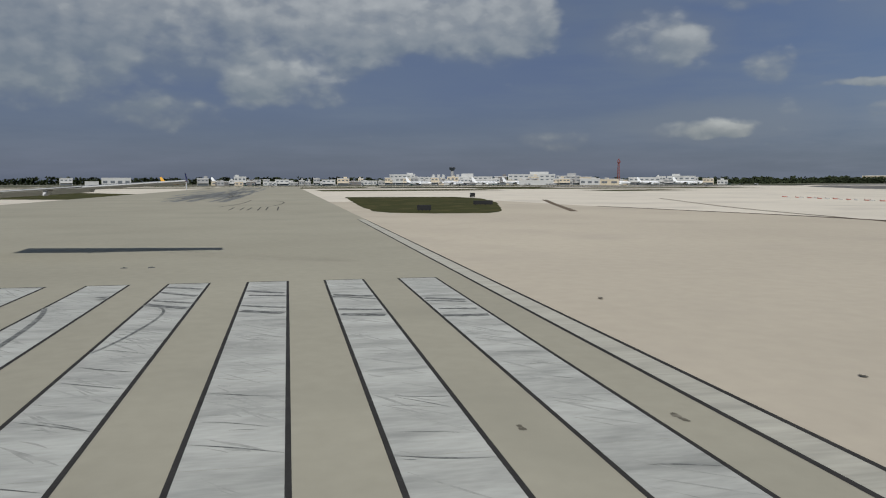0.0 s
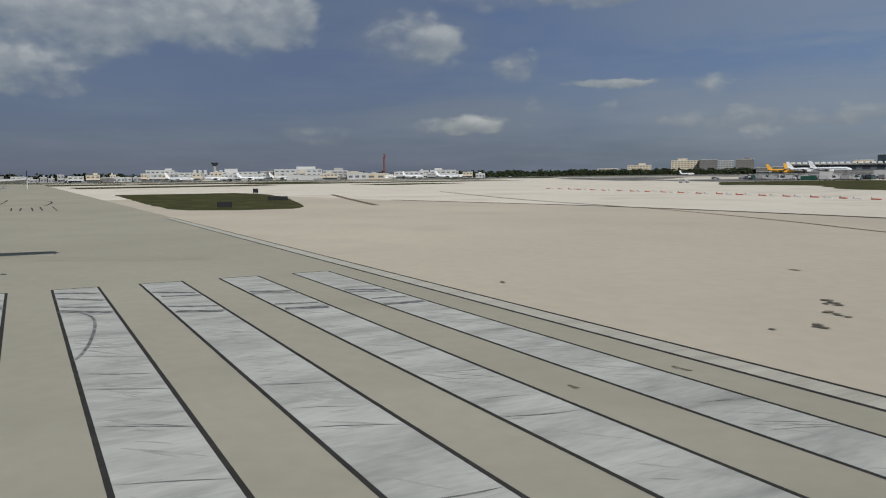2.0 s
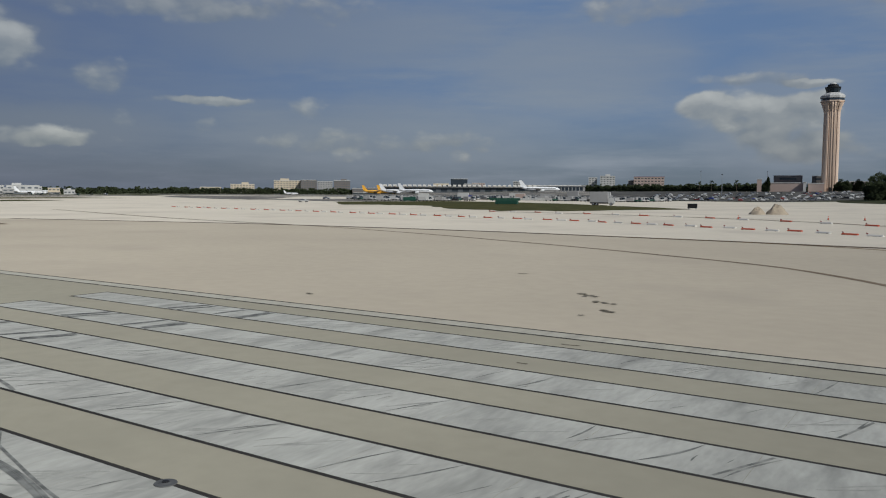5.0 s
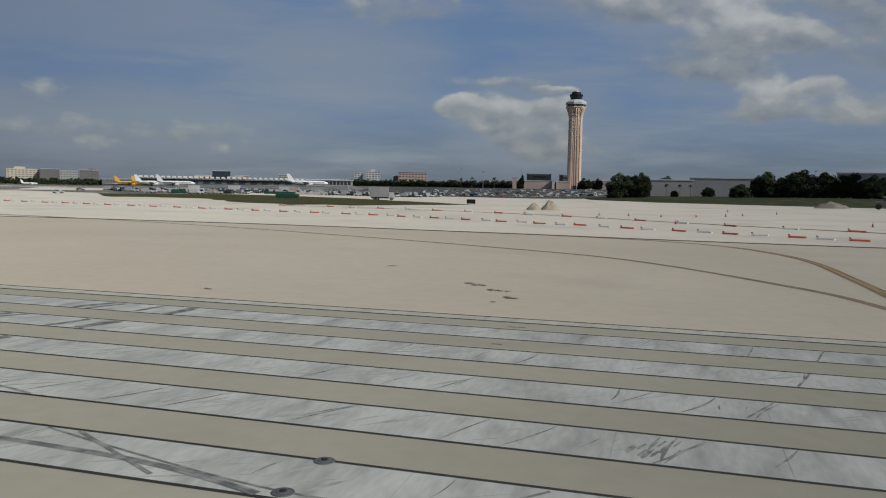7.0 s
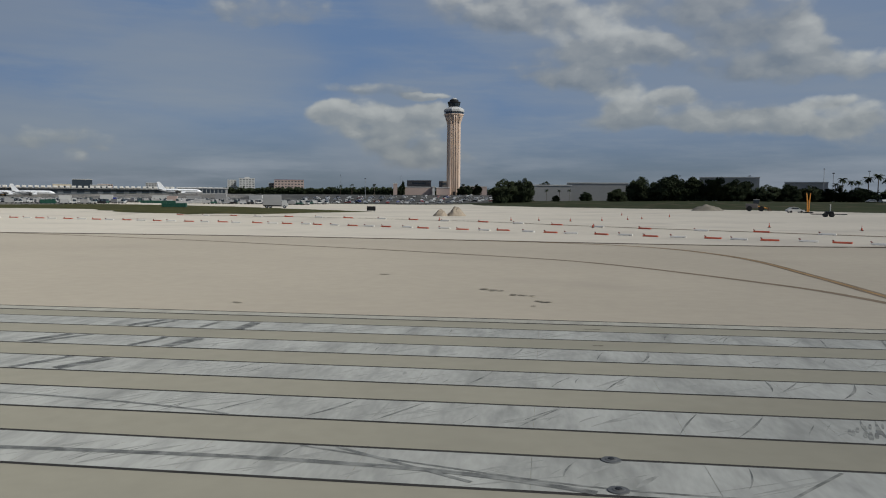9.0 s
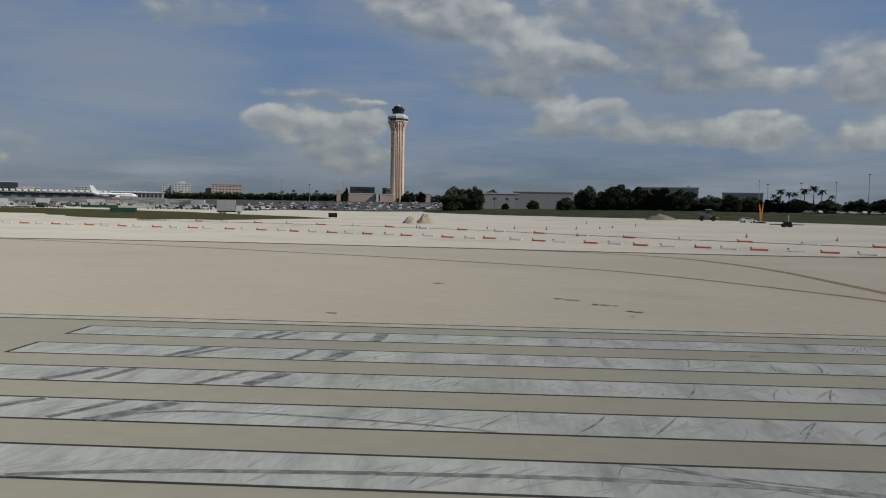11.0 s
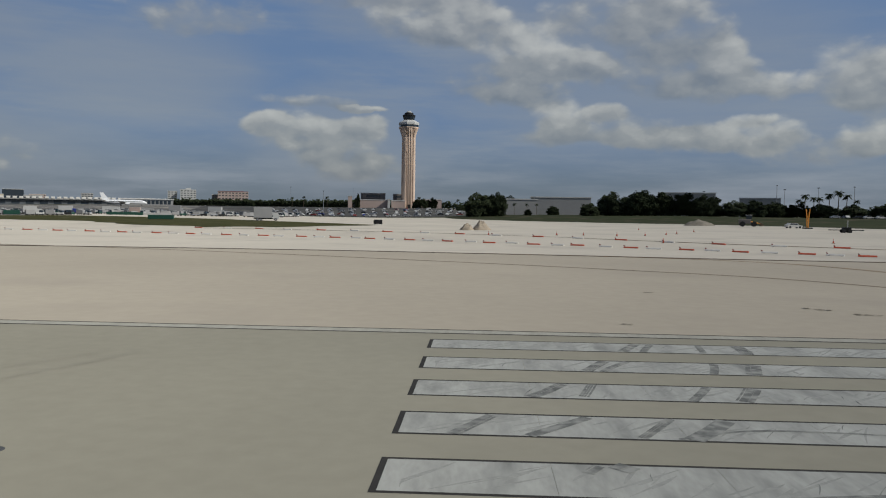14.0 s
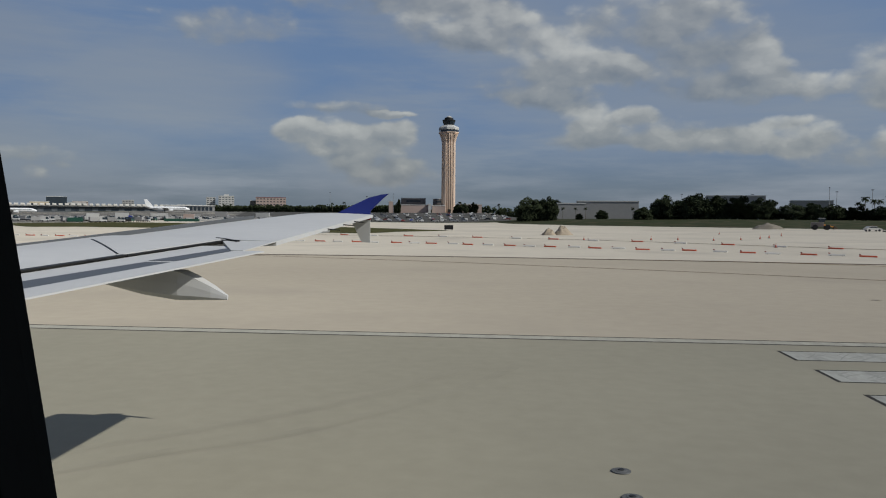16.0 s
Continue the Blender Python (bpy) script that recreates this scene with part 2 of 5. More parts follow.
M_ASPHALT = material("grey_asphalt", (0.075, 0.073, 0.068), 1.0, vary=0.3, scale=0.03, fine=20, patch=(0.15, 0.14, 0.12), patch_at=(0.5, 0.7), spec=0.05)
M_PAINT = material("worn_white_paint", (0.355, 0.352, 0.316), 0.8, vary=0.3, scale=0.5, stretch=(1.3, 0.35, 1), fine=12, bump=0.1, patch=(0.18, 0.182, 0.165), patch_at=(0.45, 0.88), chalk=0.5, spec=0.08, turn=24)
M_PAINT2 = material("dull_white_paint", (0.36, 0.343, 0.285), 0.8, vary=0.28, scale=0.5, stretch=(1.6, 0.25, 1), fine=9, bump=0.1, patch=(0.28, 0.266, 0.224), patch_at=(0.5, 0.85), chalk=0.5, spec=0.08, turn=24)
M_TERMINAL = material("stained_terminal_concrete", (0.15, 0.142, 0.128), 0.95, vary=0.3, scale=0.02, fine=20, patch=(0.38, 0.345, 0.285), patch_at=(0.52, 0.64), spec=0.05)
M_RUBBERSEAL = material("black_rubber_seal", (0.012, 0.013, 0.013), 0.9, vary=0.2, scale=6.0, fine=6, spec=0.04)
# near-black puts the unlit cabin's shade into the pale plastic's colour
M_LINING = material("cabin_lining_shade_tone", (0.012, 0.022, 0.02), 0.9, vary=0.2, scale=4.0, fine=6, spec=0.04)
M_RIM = material("dull_iron", (0.10, 0.10, 0.095), 0.7, 0.2, vary=0.2, scale=3.0, fine=6)
M_BLACK = material("black_border_paint", (0.045, 0.042, 0.038), 0.85, vary=0.3, scale=1.5, fine=8, patch=(0.09, 0.084, 0.072), patch_at=(0.6, 0.85), spec=0.05)
M_YELLOW = material("faded_yellow_paint", (0.31, 0.195, 0.085), 0.8, vary=0.25, scale=0.4, fine=10, patch=(0.2, 0.15, 0.09), patch_at=(0.5, 0.75), spec=0.06)
M_SEAL = material("brown_dirt_line", (0.175, 0.135, 0.095), 0.9, vary=0.35, scale=0.3, fine=10, spec=0.06)
M_RUBBER = material("tyre_rubber_mark", (0.14, 0.141, 0.13), 0.85, vary=0.35, scale=1.2, fine=8, patch=(0.27, 0.269, 0.242), patch_at=(0.38, 0.66), spec=0.06)
M_EDGE = material("dark_line_paint", (0.085, 0.063, 0.045), 0.9, vary=0.3, scale=0.3, fine=10, patch=(0.2, 0.16, 0.115), patch_at=(0.55, 0.8), spec=0.06)
M_SCUFF = material("rubbed_grey_paint", (0.285, 0.284, 0.256), 0.85, vary=0.25, scale=1.5, fine=8, patch=(0.33, 0.328, 0.295), patch_at=(0.42, 0.7), spec=0.06, chalk=0.5)
M_RUBBLE = material("grey_rubble", (0.2, 0.18, 0.145), 0.95, vary=0.3, scale=0.6, fine=8, bump=0.6, spec=0.05)
M_MAST = material("dull_red_mast_paint", (0.22, 0.06, 0.05), 0.8, vary=0.2, scale=0.3, fine=6, spec=0.1)
M_OIL = material("oil_stain", (0.13, 0.115, 0.086), 0.8, vary=0.4, scale=1.0, fine=6, patch=(0.24, 0.215, 0.165), patch_at=(0.45, 0.7), spec=0.06)
M_ORANGE = material("orange_plastic", (0.50, 0.10, 0.055), 0.5, vary=0.15, scale=1.2, fine=6, spec=0.2)
M_WHITEP = material("white_plastic", (0.70, 0.67, 0.61), 0.5, vary=0.1, scale=1.2, fine=6, spec=0.2)
M_DARK = material("black_metal", (0.02, 0.02, 0.02), 0.5, vary=0.3, scale=0.8, fine=6, spec=0.15)
M_SAND = material("heaped_sand", (0.33, 0.275, 0.205), 0.95, vary=0.25, scale=0.4, fine=8, bump=0.6, spec=0.06)
M_WALLW = material("white_wall", (0.46, 0.455, 0.435), 0.8, vary=0.12, scale=0.05, fine=12)
M_WALLT = material("tan_wall", (0.52, 0.44, 0.32), 0.8, vary=0.12, scale=0.05, fine=12)
M_WALLB = material("brown_wall", (0.15, 0.135, 0.125), 0.8, vary=0.15, scale=0.05, fine=12)
M_WALLG = material("grey_wall", (0.31, 0.305, 0.295), 0.85, vary=0.12, scale=0.05, fine=12)
M_WALLP = material("pink_wall", (0.40, 0.31, 0.27), 0.8, vary=0.12, scale=0.05, fine=12)
M_ROOF = material("pale_roof", (0.55, 0.54, 0.51), 0.8, vary=0.12, scale=0.08, fine=10)
M_PANE = material("hazy_glass_and_shade_band", (0.13, 0.14, 0.15), 0.25, vary=0.3, scale=0.1, fine=6)
M_GLASS = material("dark_window_glass", (0.03, 0.04, 0.05), 0.15, vary=0.2, scale=0.1, fine=6)
M_TOWER = material("tower_concrete", (0.63, 0.48, 0.37), 0.8, vary=0.08, scale=0.08, fine=10)
M_TOWERD = material("tower_groove_concrete", (0.52, 0.39, 0.295), 0.8, vary=0.08, scale=0.08, fine=10)
M_BARK = material("bark", (0.11, 0.085, 0.06), 0.95, vary=0.3, scale=1.0, fine=8)
M_LEAF = material("dark_leaves", (0.034, 0.043, 0.022), 0.9, vary=0.45, scale=0.35, fine=5, spec=0.08)
M_PALM = material("palm_leaves", (0.03, 0.038, 0.02), 0.9, vary=0.4, scale=0.35, fine=5, spec=0.08)
M_STEEL = material("galvanised_steel", (0.35, 0.36, 0.37), 0.5, 0.6, vary=0.15, scale=0.5, fine=8)
M_TYRE = material("black_tyre", (0.02, 0.02, 0.02), 0.9, vary=0.2, scale=2.0, fine=6)
M_PLANEW = material("white_aircraft_paint", (0.80, 0.80, 0.79), 0.35, vary=0.05, scale=0.2, fine=8)
M_PLANEO = material("orange_yellow_aircraft_paint", (0.80, 0.40, 0.04), 0.4, vary=0.06, scale=0.2, fine=8)
M_RED = material("red_paint", (0.20, 0.035, 0.028), 0.5, vary=0.15, scale=0.5, fine=8)
M_GREENP = material("green_paint", (0.015, 0.07, 0.045), 0.5, vary=0.15, scale=0.5, fine=8)
M_BLUEP = material("blue_paint", (0.016, 0.03, 0.22), 0.4, vary=0.06, scale=0.8, fine=8)
M_WING = material("grey_wing_paint", (0.52, 0.515, 0.50), 0.55, 0.0, vary=0.07, scale=0.5, fine=8, spec=0.25)
M_WINGD = material("dark_grey_panel", (0.085, 0.09, 0.095), 0.5, vary=0.12, scale=0.8, fine=8)
M_CRANE = material("orange_machine_paint", (0.70, 0.28, 0.03), 0.5, vary=0.12, scale=0.8, fine=6)

# ------------------------------------------------------------------ helpers


def smooth_step(a, b, v):
    t = min(1.0, max(0.0, (v - a) / (b - a)))
    return t * t * (3 - 2 * t)


def rise_at(x, y):
    """Height of the ground, which climbs gently beyond the barricades."""
    d = (x - 21.7) * 0.52 + (y - 81.6) * 0.855
    return 0.8 * smooth_step(-6, 16, d) + 0.012 * min(80, max(0, x - 20)) * smooth_step(0, 60, d) + 2.6 * smooth_step(190, 290, d) * smooth_step(-60, 20, x) + 7.2 * smooth_step(262, 575, d) * smooth_step(-900, -720, x) * (1 - smooth_step(-45, 5, x)) * (1 - smooth_step(1200, 1300, y))


def stood(x, y, z, rx=0, ry=0, rz=0):
    return pose(x, y, z + rise_at(x, y), rx, ry, rz)


def drape(bm):
    """Cut a flat area where the ground bends and lift it onto the slope."""
    for d in (-6, -3, 0, 3, 6, 9, 12, 16, 24, 32, 40, 50, 60, 190, 210, 230, 250, 262, 276, 290, 310, 335, 360, 385, 410, 435, 460, 485, 510, 535, 555, 575):
        bmesh.ops.bisect_plane(bm, geom=bm.verts[:] + bm.edges[:] + bm.faces[:], plane_co=(21.7 + 0.52 * d, 81.6 + 0.855 * d, 0), plane_no=(0.52, 0.855, 0))
    for x in (-900, -865, -830, -795, -760, -720, -60, -50, -40, -30, -20, 0, 20, 35, 50, 65, 80, 100):
        bmesh.ops.bisect_plane(bm, geom=bm.verts[:] + bm.edges[:] + bm.faces[:], plane_co=(x, 0, 0), plane_no=(1, 0, 0))
    for y in (1200, 1225, 1250, 1275, 1300):
        bmesh.ops.bisect_plane(bm, geom=bm.verts[:] + bm.edges[:] + bm.faces[:], plane_co=(0, y, 0), plane_no=(0, 1, 0))
    bmesh.ops.triangulate(bm, faces=bm.faces)
    for v in bm.verts:
        v.co.z += rise_at(v.co.x, v.co.y)


def mesh_of(bm, name, mat, smooth=False):
    bmesh.ops.recalc_face_normals(bm, faces=bm.faces)
    me = bpy.data.meshes.new(name)
    bm.to_mesh(me)
    bm.free()
    me.materials.append(mat)
    if smooth:
        me.polygons.foreach_set("use_smooth", [True] * len(me.polygons))
    return me


def part(name, bm, mat, parent=None, label="", smooth=False):
    ob = new(name, mesh_of(bm, name, mat, smooth))
    ob.parent = parent
    return tagged(ob, label)


def thing(name, label, category, group="", kind="", at=None):
    ob = tagged(new(name), label, category, group, kind)
    if at is not None:
        ob.matrix_world = at
    return ob


def box(bm, x0, x1, y0, y1, z0, z1, bevel=0.0):
    r = bmesh.ops.create_cube(bm, size=1.0, matrix=Matrix.Translation(((x0 + x1) / 2, (y0 + y1) / 2, (z0 + z1) / 2)) @ Matrix.Diagonal((x1 - x0, y1 - y0, z1 - z0, 1)))
    if bevel:
        es = {e for v in r["verts"] for e in v.link_edges}
        bmesh.ops.bevel(bm, geom=list(es), offset=bevel, segments=2, affect="EDGES", profile=0.6)
    return bm


def tube(bm, a, b, ra, rb=None, n=10):
    a, b = Vector(a), Vector(b)
    rot = (b - a).to_track_quat("Z", "Y").to_matrix().to_4x4()
    bmesh.ops.create_cone(bm, cap_ends=True, segments=n, radius1=ra, radius2=ra if rb is None else rb, depth=(b - a).length, matrix=Matrix.Translation((a + b) / 2) @ rot)
    return bm


def rings(bm, profile, close=True):
    """A skin over rings of points, each ring the same length."""
    rows = [[bm.verts.new(p) for p in ring] for ring in profile]
    n = len(rows[0])
    for a, b in zip(rows, rows[1:]):
        for i in range(n if close else n - 1):
            bm.faces.new((a[i], a[(i + 1) % n], b[(i + 1) % n], b[i]))
    if close:
        bm.faces.new(rows[0][::-1]), bm.faces.new(rows[-1])
    return bm


def sheet(name, pts, z, mat, label, category, kind="structure", wobble=0.0, step=0.0, parent=None):
    """A flat area from its outline."""
    if step:
        fine = []
        for a, b in zip(pts, pts[1:] + pts[:1]):
            a, b = Vector(a), Vector(b)
            k = max(1, int((b - a).length / step))
            fine += [a.lerp(b, i / k) for i in range(k)]
        pts = [p + Vector((noise.noise(Vector((p.x * 0.13, p.y * 0.13, 1))), noise.noise(Vector((p.x * 0.13, p.y * 0.13, 9))))) * wobble for p in fine]
    bm = bmesh.new()
    bm.faces.new([bm.verts.new((p[0], p[1], z)) for p in pts])
    drape(bm)
    ob = new(name, mesh_of(bm, name, mat))
    if ob.data.polygons[0].normal.z < 0:
        ob.data.flip_normals()
    ob.parent = parent
    return tagged(ob, label, category, kind=kind) if parent is None else ob


def spline(pts, step=1.5):
    """Points along a smooth line through the given ones."""
    P = [Vector(p) for p in pts]
    P = [P[0] * 2 - P[1]] + P + [P[-1] * 2 - P[-2]]
    out = []
    for a, b, c, d in zip(P, P[1:], P[2:], P[3:]):
        k = max(2, int((c - b).length / step))
        for i in range(k):
            t = i / k
            out.append(0.5 * (2 * b + (c - a) * t + (2 * a - 5 * b + 4 * c - d) * t * t + (3 * b - a - 3 * c + d) * t ** 3))
    return out + [P[-2]]


def ribbon(bm, pts, width, z, taper=False, off=0.0):
    n = len(pts)
    prev = None
    for i, p in enumerate(pts):
        d = (pts[min(i + 1, n - 1)] - pts[max(i - 1, 0)]).normalized()
        s = Vector((-d.y, d.x))
        w = width / 2 * (max(0.12, math.sin(math.pi * (i + 0.5) / n)) if taper else 1)
        a, b = p + s * (off + w), p + s * (off - w)
        cur = (bm.verts.new((a.x, a.y, z + rise_at(a.x, a.y))), bm.verts.new((b.x, b.y, z + rise_at(b.x, b.y))))
        if prev:
            bm.faces.new((prev[0], prev[1], cur[1], cur[0]))
        prev = cur
    return bm


# ------------------------------------------------------------------ ground
R = 4800
sheet("ground", [(-R, -R), (R, -R), (R, R), (-R, R)], -0.12, M_FAR, "flat dry airfield ground reaching the horizon", "ground")
sheet("pavement_apron", [(-900, -260), (300, -260), (300, 62), (140, 120), (115, 183), (102, 215), (80, 260), (50, 300), (-8, 358), (-19, 394), (-47, 418), (-90, 436), (-150, 446), (-200, 446), (-263, 437), (-330, 470), (-700, 560), (-900, 400)], -0.06, M_APRON, "pale dusty concrete airfield under construction", "pavement", wobble=3, step=9)
sheet("pavement_shoulder", [(-150, 2.4), (100, 2.4), (100, 58.5), (60, 57.5), (46, 57.3), (35, 57.6), (24, 58.5), (13, 60), (0.5, 61.1), (-17, 62.4), (-44, 61.5), (-60, 59.7), (-81, 55), (-104, 50), (-150, 44)], -0.03, M_SHOULDER, "warm beige concrete runway shoulder", "pavement")
sheet("runway_middle", [(-700, -65), (-75, -65), (-75, 2.4), (-700, 2.4)], 0.0, M_RUNWAY, "pale beige concrete runway stretching into the distance", "runway")
sheet("runway", [(-75, -65), (150, -65), (150, 2.4), (-75, 2.4)], 0.0, M_RUNWAY, "greyish beige concrete runway with painted threshold", "runway")
# ------------------------------------------------------------------ threshold markings
STRIPE, PITCH, LONG, EDGE = 1.91, 3.5, 45.7, 0.108


def build_stripe():
    ob = thing("threshold_stripe", "worn white painted threshold stripe with black outline on concrete", "runway marking", "threshold stripes", "structure")
    bm = bmesh.new()
    x = 0.13
    while x < LONG - EDGE - 0.01:
        nx = min(x + 3.05, LONG - EDGE)
        vs = [bm.verts.new(p) for p in ((x, EDGE - STRIPE, 0.004), (nx - 0.008, EDGE - STRIPE, 0.004), (nx - 0.008, -EDGE, 0.004), (x, -EDGE, 0.004))]
        bm.faces.new(vs)
        x = nx
    part("paint", bm, M_PAINT, ob, "streaked worn white paint")
    bm = bmesh.new()
    for x0, x1, y0, y1 in ((0, 0.13, -STRIPE, 0), (LONG - EDGE, LONG, -STRIPE, 0), (0.13, LONG - EDGE, -EDGE, 0), (0.13, LONG - EDGE, -STRIPE, EDGE - STRIPE)):
        bm.faces.new([bm.verts.new(p) for p in ((x0, y0, 0.004), (x1, y0, 0.004), (x1, y1, 0.004), (x0, y1, 0.004))])
    part("outline", bm, M_BLACK, ob, "black painted outline")
    return ob


first = build_stripe()
for k in range(1, 8):
    copy_thing(first, pose(0, -PITCH * k, 0))

side = thing("side_stripe", "long white runway edge stripe between thin black lines", "runway marking", kind="structure")
bm = bmesh.new()
for y0, y1, m_ in ((1.345, 1.485, 1), (2.265, 2.405, 1)):
    bm.faces.new([bm.verts.new(p) for p in ((-60, y0, 0.006), (120, y0, 0.006), (120, y1, 0.006), (-60, y1, 0.006))])
part("outline", bm, M_BLACK, side)
bm = bmesh.new()
bm.faces.new([bm.verts.new(p) for p in ((-60, 1.485, 0.004), (120, 1.485, 0.004), (120, 2.265, 0.004), (-60, 2.265, 0.004))])
part("paint", bm, M_PAINT2, side)

# tyre marks show on the painted stripes only
random.seed(4)


def on_paint(pts):
    """The stretches of a line that lie on painted stripes."""
    out, cur = [], []
    for p in pts:
        row = math.floor(-p.y / PITCH)
        ok = 0 <= row < 8 and 0.16 < p.x < LONG - 0.2 and EDGE < -p.y - row * PITCH < STRIPE - EDGE
        if ok and (not cur or row == cur[0]):
            cur = cur or [row]
            cur.append(p)
        else:
            if len(cur) > 3:
                out.append(cur[1:])
            cur = [row, p] if ok else []
    if len(cur) > 3:
        out.append(cur[1:])
    return out


def mark(bm, label, name="tyre_mark"):
    ob = new(name, mesh_of(bm, name, M_RUBBER))
    return tagged(ob, label, "tyre mark", "rubber marks on the stripes", "structure")


ARCS = (([(11.0, -0.2), (10.9, -1.5), (10.3, -4.0), (9.2, -7.2), (7.6, -10.4), (6.3, -12.3), (4.4, -14.4)], 0.46, 6), ([(7.4, -0.2), (5.6, -4.0), (3.6, -8.1), (2.3, -9.6)], 0.36, 5), ([(7.9, -0.3), (6.9, -2.9), (5.5, -5.3), (4.5, -8.6)], 0.26, 4),
        ([(9.6, -0.3), (9.1, -4.0), (8.4, -6.1), (7.5, -8.2), (5.7, -11.5), (3.8, -14.6)], 0.24, 4), ([(5.6, -12.6), (6.3, -12.1), (8.1, -11.4), (11.4, -11.6), (14.9, -12.3), (16.9, -13.6), (20.5, -15.6)], 0.09, 1), ([(2.6, -17.0), (6.5, -15.8), (9.3, -15.3), (13.2, -15.05), (17.7, -15.0), (21.6, -15.5), (27.0, -17.5)], 0.18, 3),
        )
FINE_ARCS = (([(17.0, -14.1), (19.5, -14.8), (22.5, -15.5), (25.5, -15.7)], 0.06, 1), ([(2.2, -10.6), (1.3, -12.3)], 0.3, 4), ([(4.4, -10.6), (2.9, -12.3)], 0.3, 4), ([(33.0, -0.2), (31.7, -5.0), (30.2, -8.6), (28.4, -12.2), (25.5, -15.7)], 0.06, 1), ([(44.0, -3.6), (39.0, -7.0), (33.0, -12.0), (28.0, -19.0)], 0.2, 3))
for layer, (pts, w, strands) in enumerate(ARCS + FINE_ARCS):
    run = spline(pts, 0.12)
    bm = bmesh.new()
    for s in range(strands):
        off = (s - (strands - 1) / 2) * w / strands
        for piece in on_paint(run):
            ribbon(bm, piece, w / strands * random.uniform(0.75, 1.2), 0.0100 + 0.00005 * layer + 0.0004 * (s % 3), off=off + random.uniform(-0.01, 0.01))
    mark(bm, "dark rubber tyre arc across the painted stripes")
# short skids, each across one stripe: its outer end, and how far it leans
SKIDS = ((20.3, 2, -0.6), (24.85, 1, -0.4), (23.95, 2, -0.75), (22.1, 3, -1.1), (25.05, 3, -0.65), (26.45, 3, -0.9), (17.4, 3, -0.9), (29.6, 2, -0.85), (28.45, 3, -0.25), (31.05, 2, -0.75), (30.9, 3, -0.85), (32.0, 1, -0.3), (22.1, 3, -0.95), (28.75, 3, -0.3), (29.4, 3, -0.9), (27.4, 2, -0.3), (28.2, 2, -1.1), (21.0, 1, -0.5), (31.0, 0, -0.3), (26.0, 0, -0.35), (33.5, 3, -0.6), (35.2, 2, -0.5), (13.6, 2, -0.7), (15.4, 3, -1.0), (19.0, 3, -0.9))
for x, k, lean in SKIDS:
    bow = random.uniform(-0.12, 0.12)
    pts = [Vector((x + lean * s / 20 + bow * math.sin(math.pi * s / 20), -PITCH * k - EDGE - (STRIPE - 2 * EDGE) * s / 20)) for s in range(21)]
    bm = bmesh.new()
    ribbon(bm, pts[: random.choice((21, 21, 15))], random.choice((0.05, 0.06, 0.08)), 0.0080 + 0.00002 * SKIDS.index((x, k, lean)), taper=True)
    mark(bm, "short black skid mark across one painted stripe", "skid_mark")
bm = bmesh.new()
for k in range(8):
    y_out = -PITCH * k - EDGE
    y_in = -PITCH * k - STRIPE + EDGE
    for i in range(26):
        x = random.uniform(1.0, 44.5)
        lean = random.gauss(-0.75, 0.35)
        a, b = sorted((random.uniform(y_in, y_out), random.uniform(y_in, y_out)), reverse=True)
        if a - b < 0.2:
            continue
        cut = (a - b) / STRIPE
        pts = [Vector((x + lean * cut * s + 0.2 * math.sin(2.2 * s + x) * cut, a + (b - a) * s)) for s in (0, 0.2, 0.4, 0.6, 0.8, 1.0)]
        ribbon(bm, pts, random.choice((0.02, 0.03, 0.04)), 0.0070 + 0.00002 * i, taper=True)
rub = bmesh.new()
for k in range(8):
    for i in range(124):
        x = random.uniform(0.8, 24.0) if i < 100 else random.uniform(24.0, 44.0)
        a, b = sorted((random.uniform(EDGE, STRIPE - EDGE), random.uniform(EDGE, STRIPE - EDGE)))
        if b - a < 0.35:
            continue
        lean = random.gauss(-1.1, 0.35)
        pts = [Vector((min(LONG - 0.4, max(0.5, x + lean * (b - a) * s + 0.12 * math.sin(2.0 * s + x))), -PITCH * k - a - (b - a) * s)) for s in (0, 0.17, 0.33, 0.5, 0.67, 0.83, 1.0)]
        ribbon(rub, pts, random.uniform(0.03, 0.13) * (1.0 if i < 100 else 0.6), 0.0044 + 0.000016 * i, taper=True)
tagged(new("paint_wear", mesh_of(rub, "paint_wear", M_SCUFF)), "grey rubbed streaks leaning across the painted stripes", "paint wear", kind="stuff")
# a patch of scuffed rubber
for _ in range(14):
    x, y = random.gauss(28.3, 0.25), random.uniform(-12.1, -11.2)
    ribbon(bm, [Vector((x, y)), Vector((x + 0.05, y + 0.15)), Vector((x + 0.14, min(-10.7, y + 0.4)))], random.uniform(0.04, 0.1), 0.0090 + 0.00003 * _, taper=True)
tyre = new("tyre_scuffing", mesh_of(bm, "tyre_scuffing", M_RUBBER))
tagged(tyre, "thin dark rubber scuffing on the painted stripes", "tyre marks", kind="stuff")

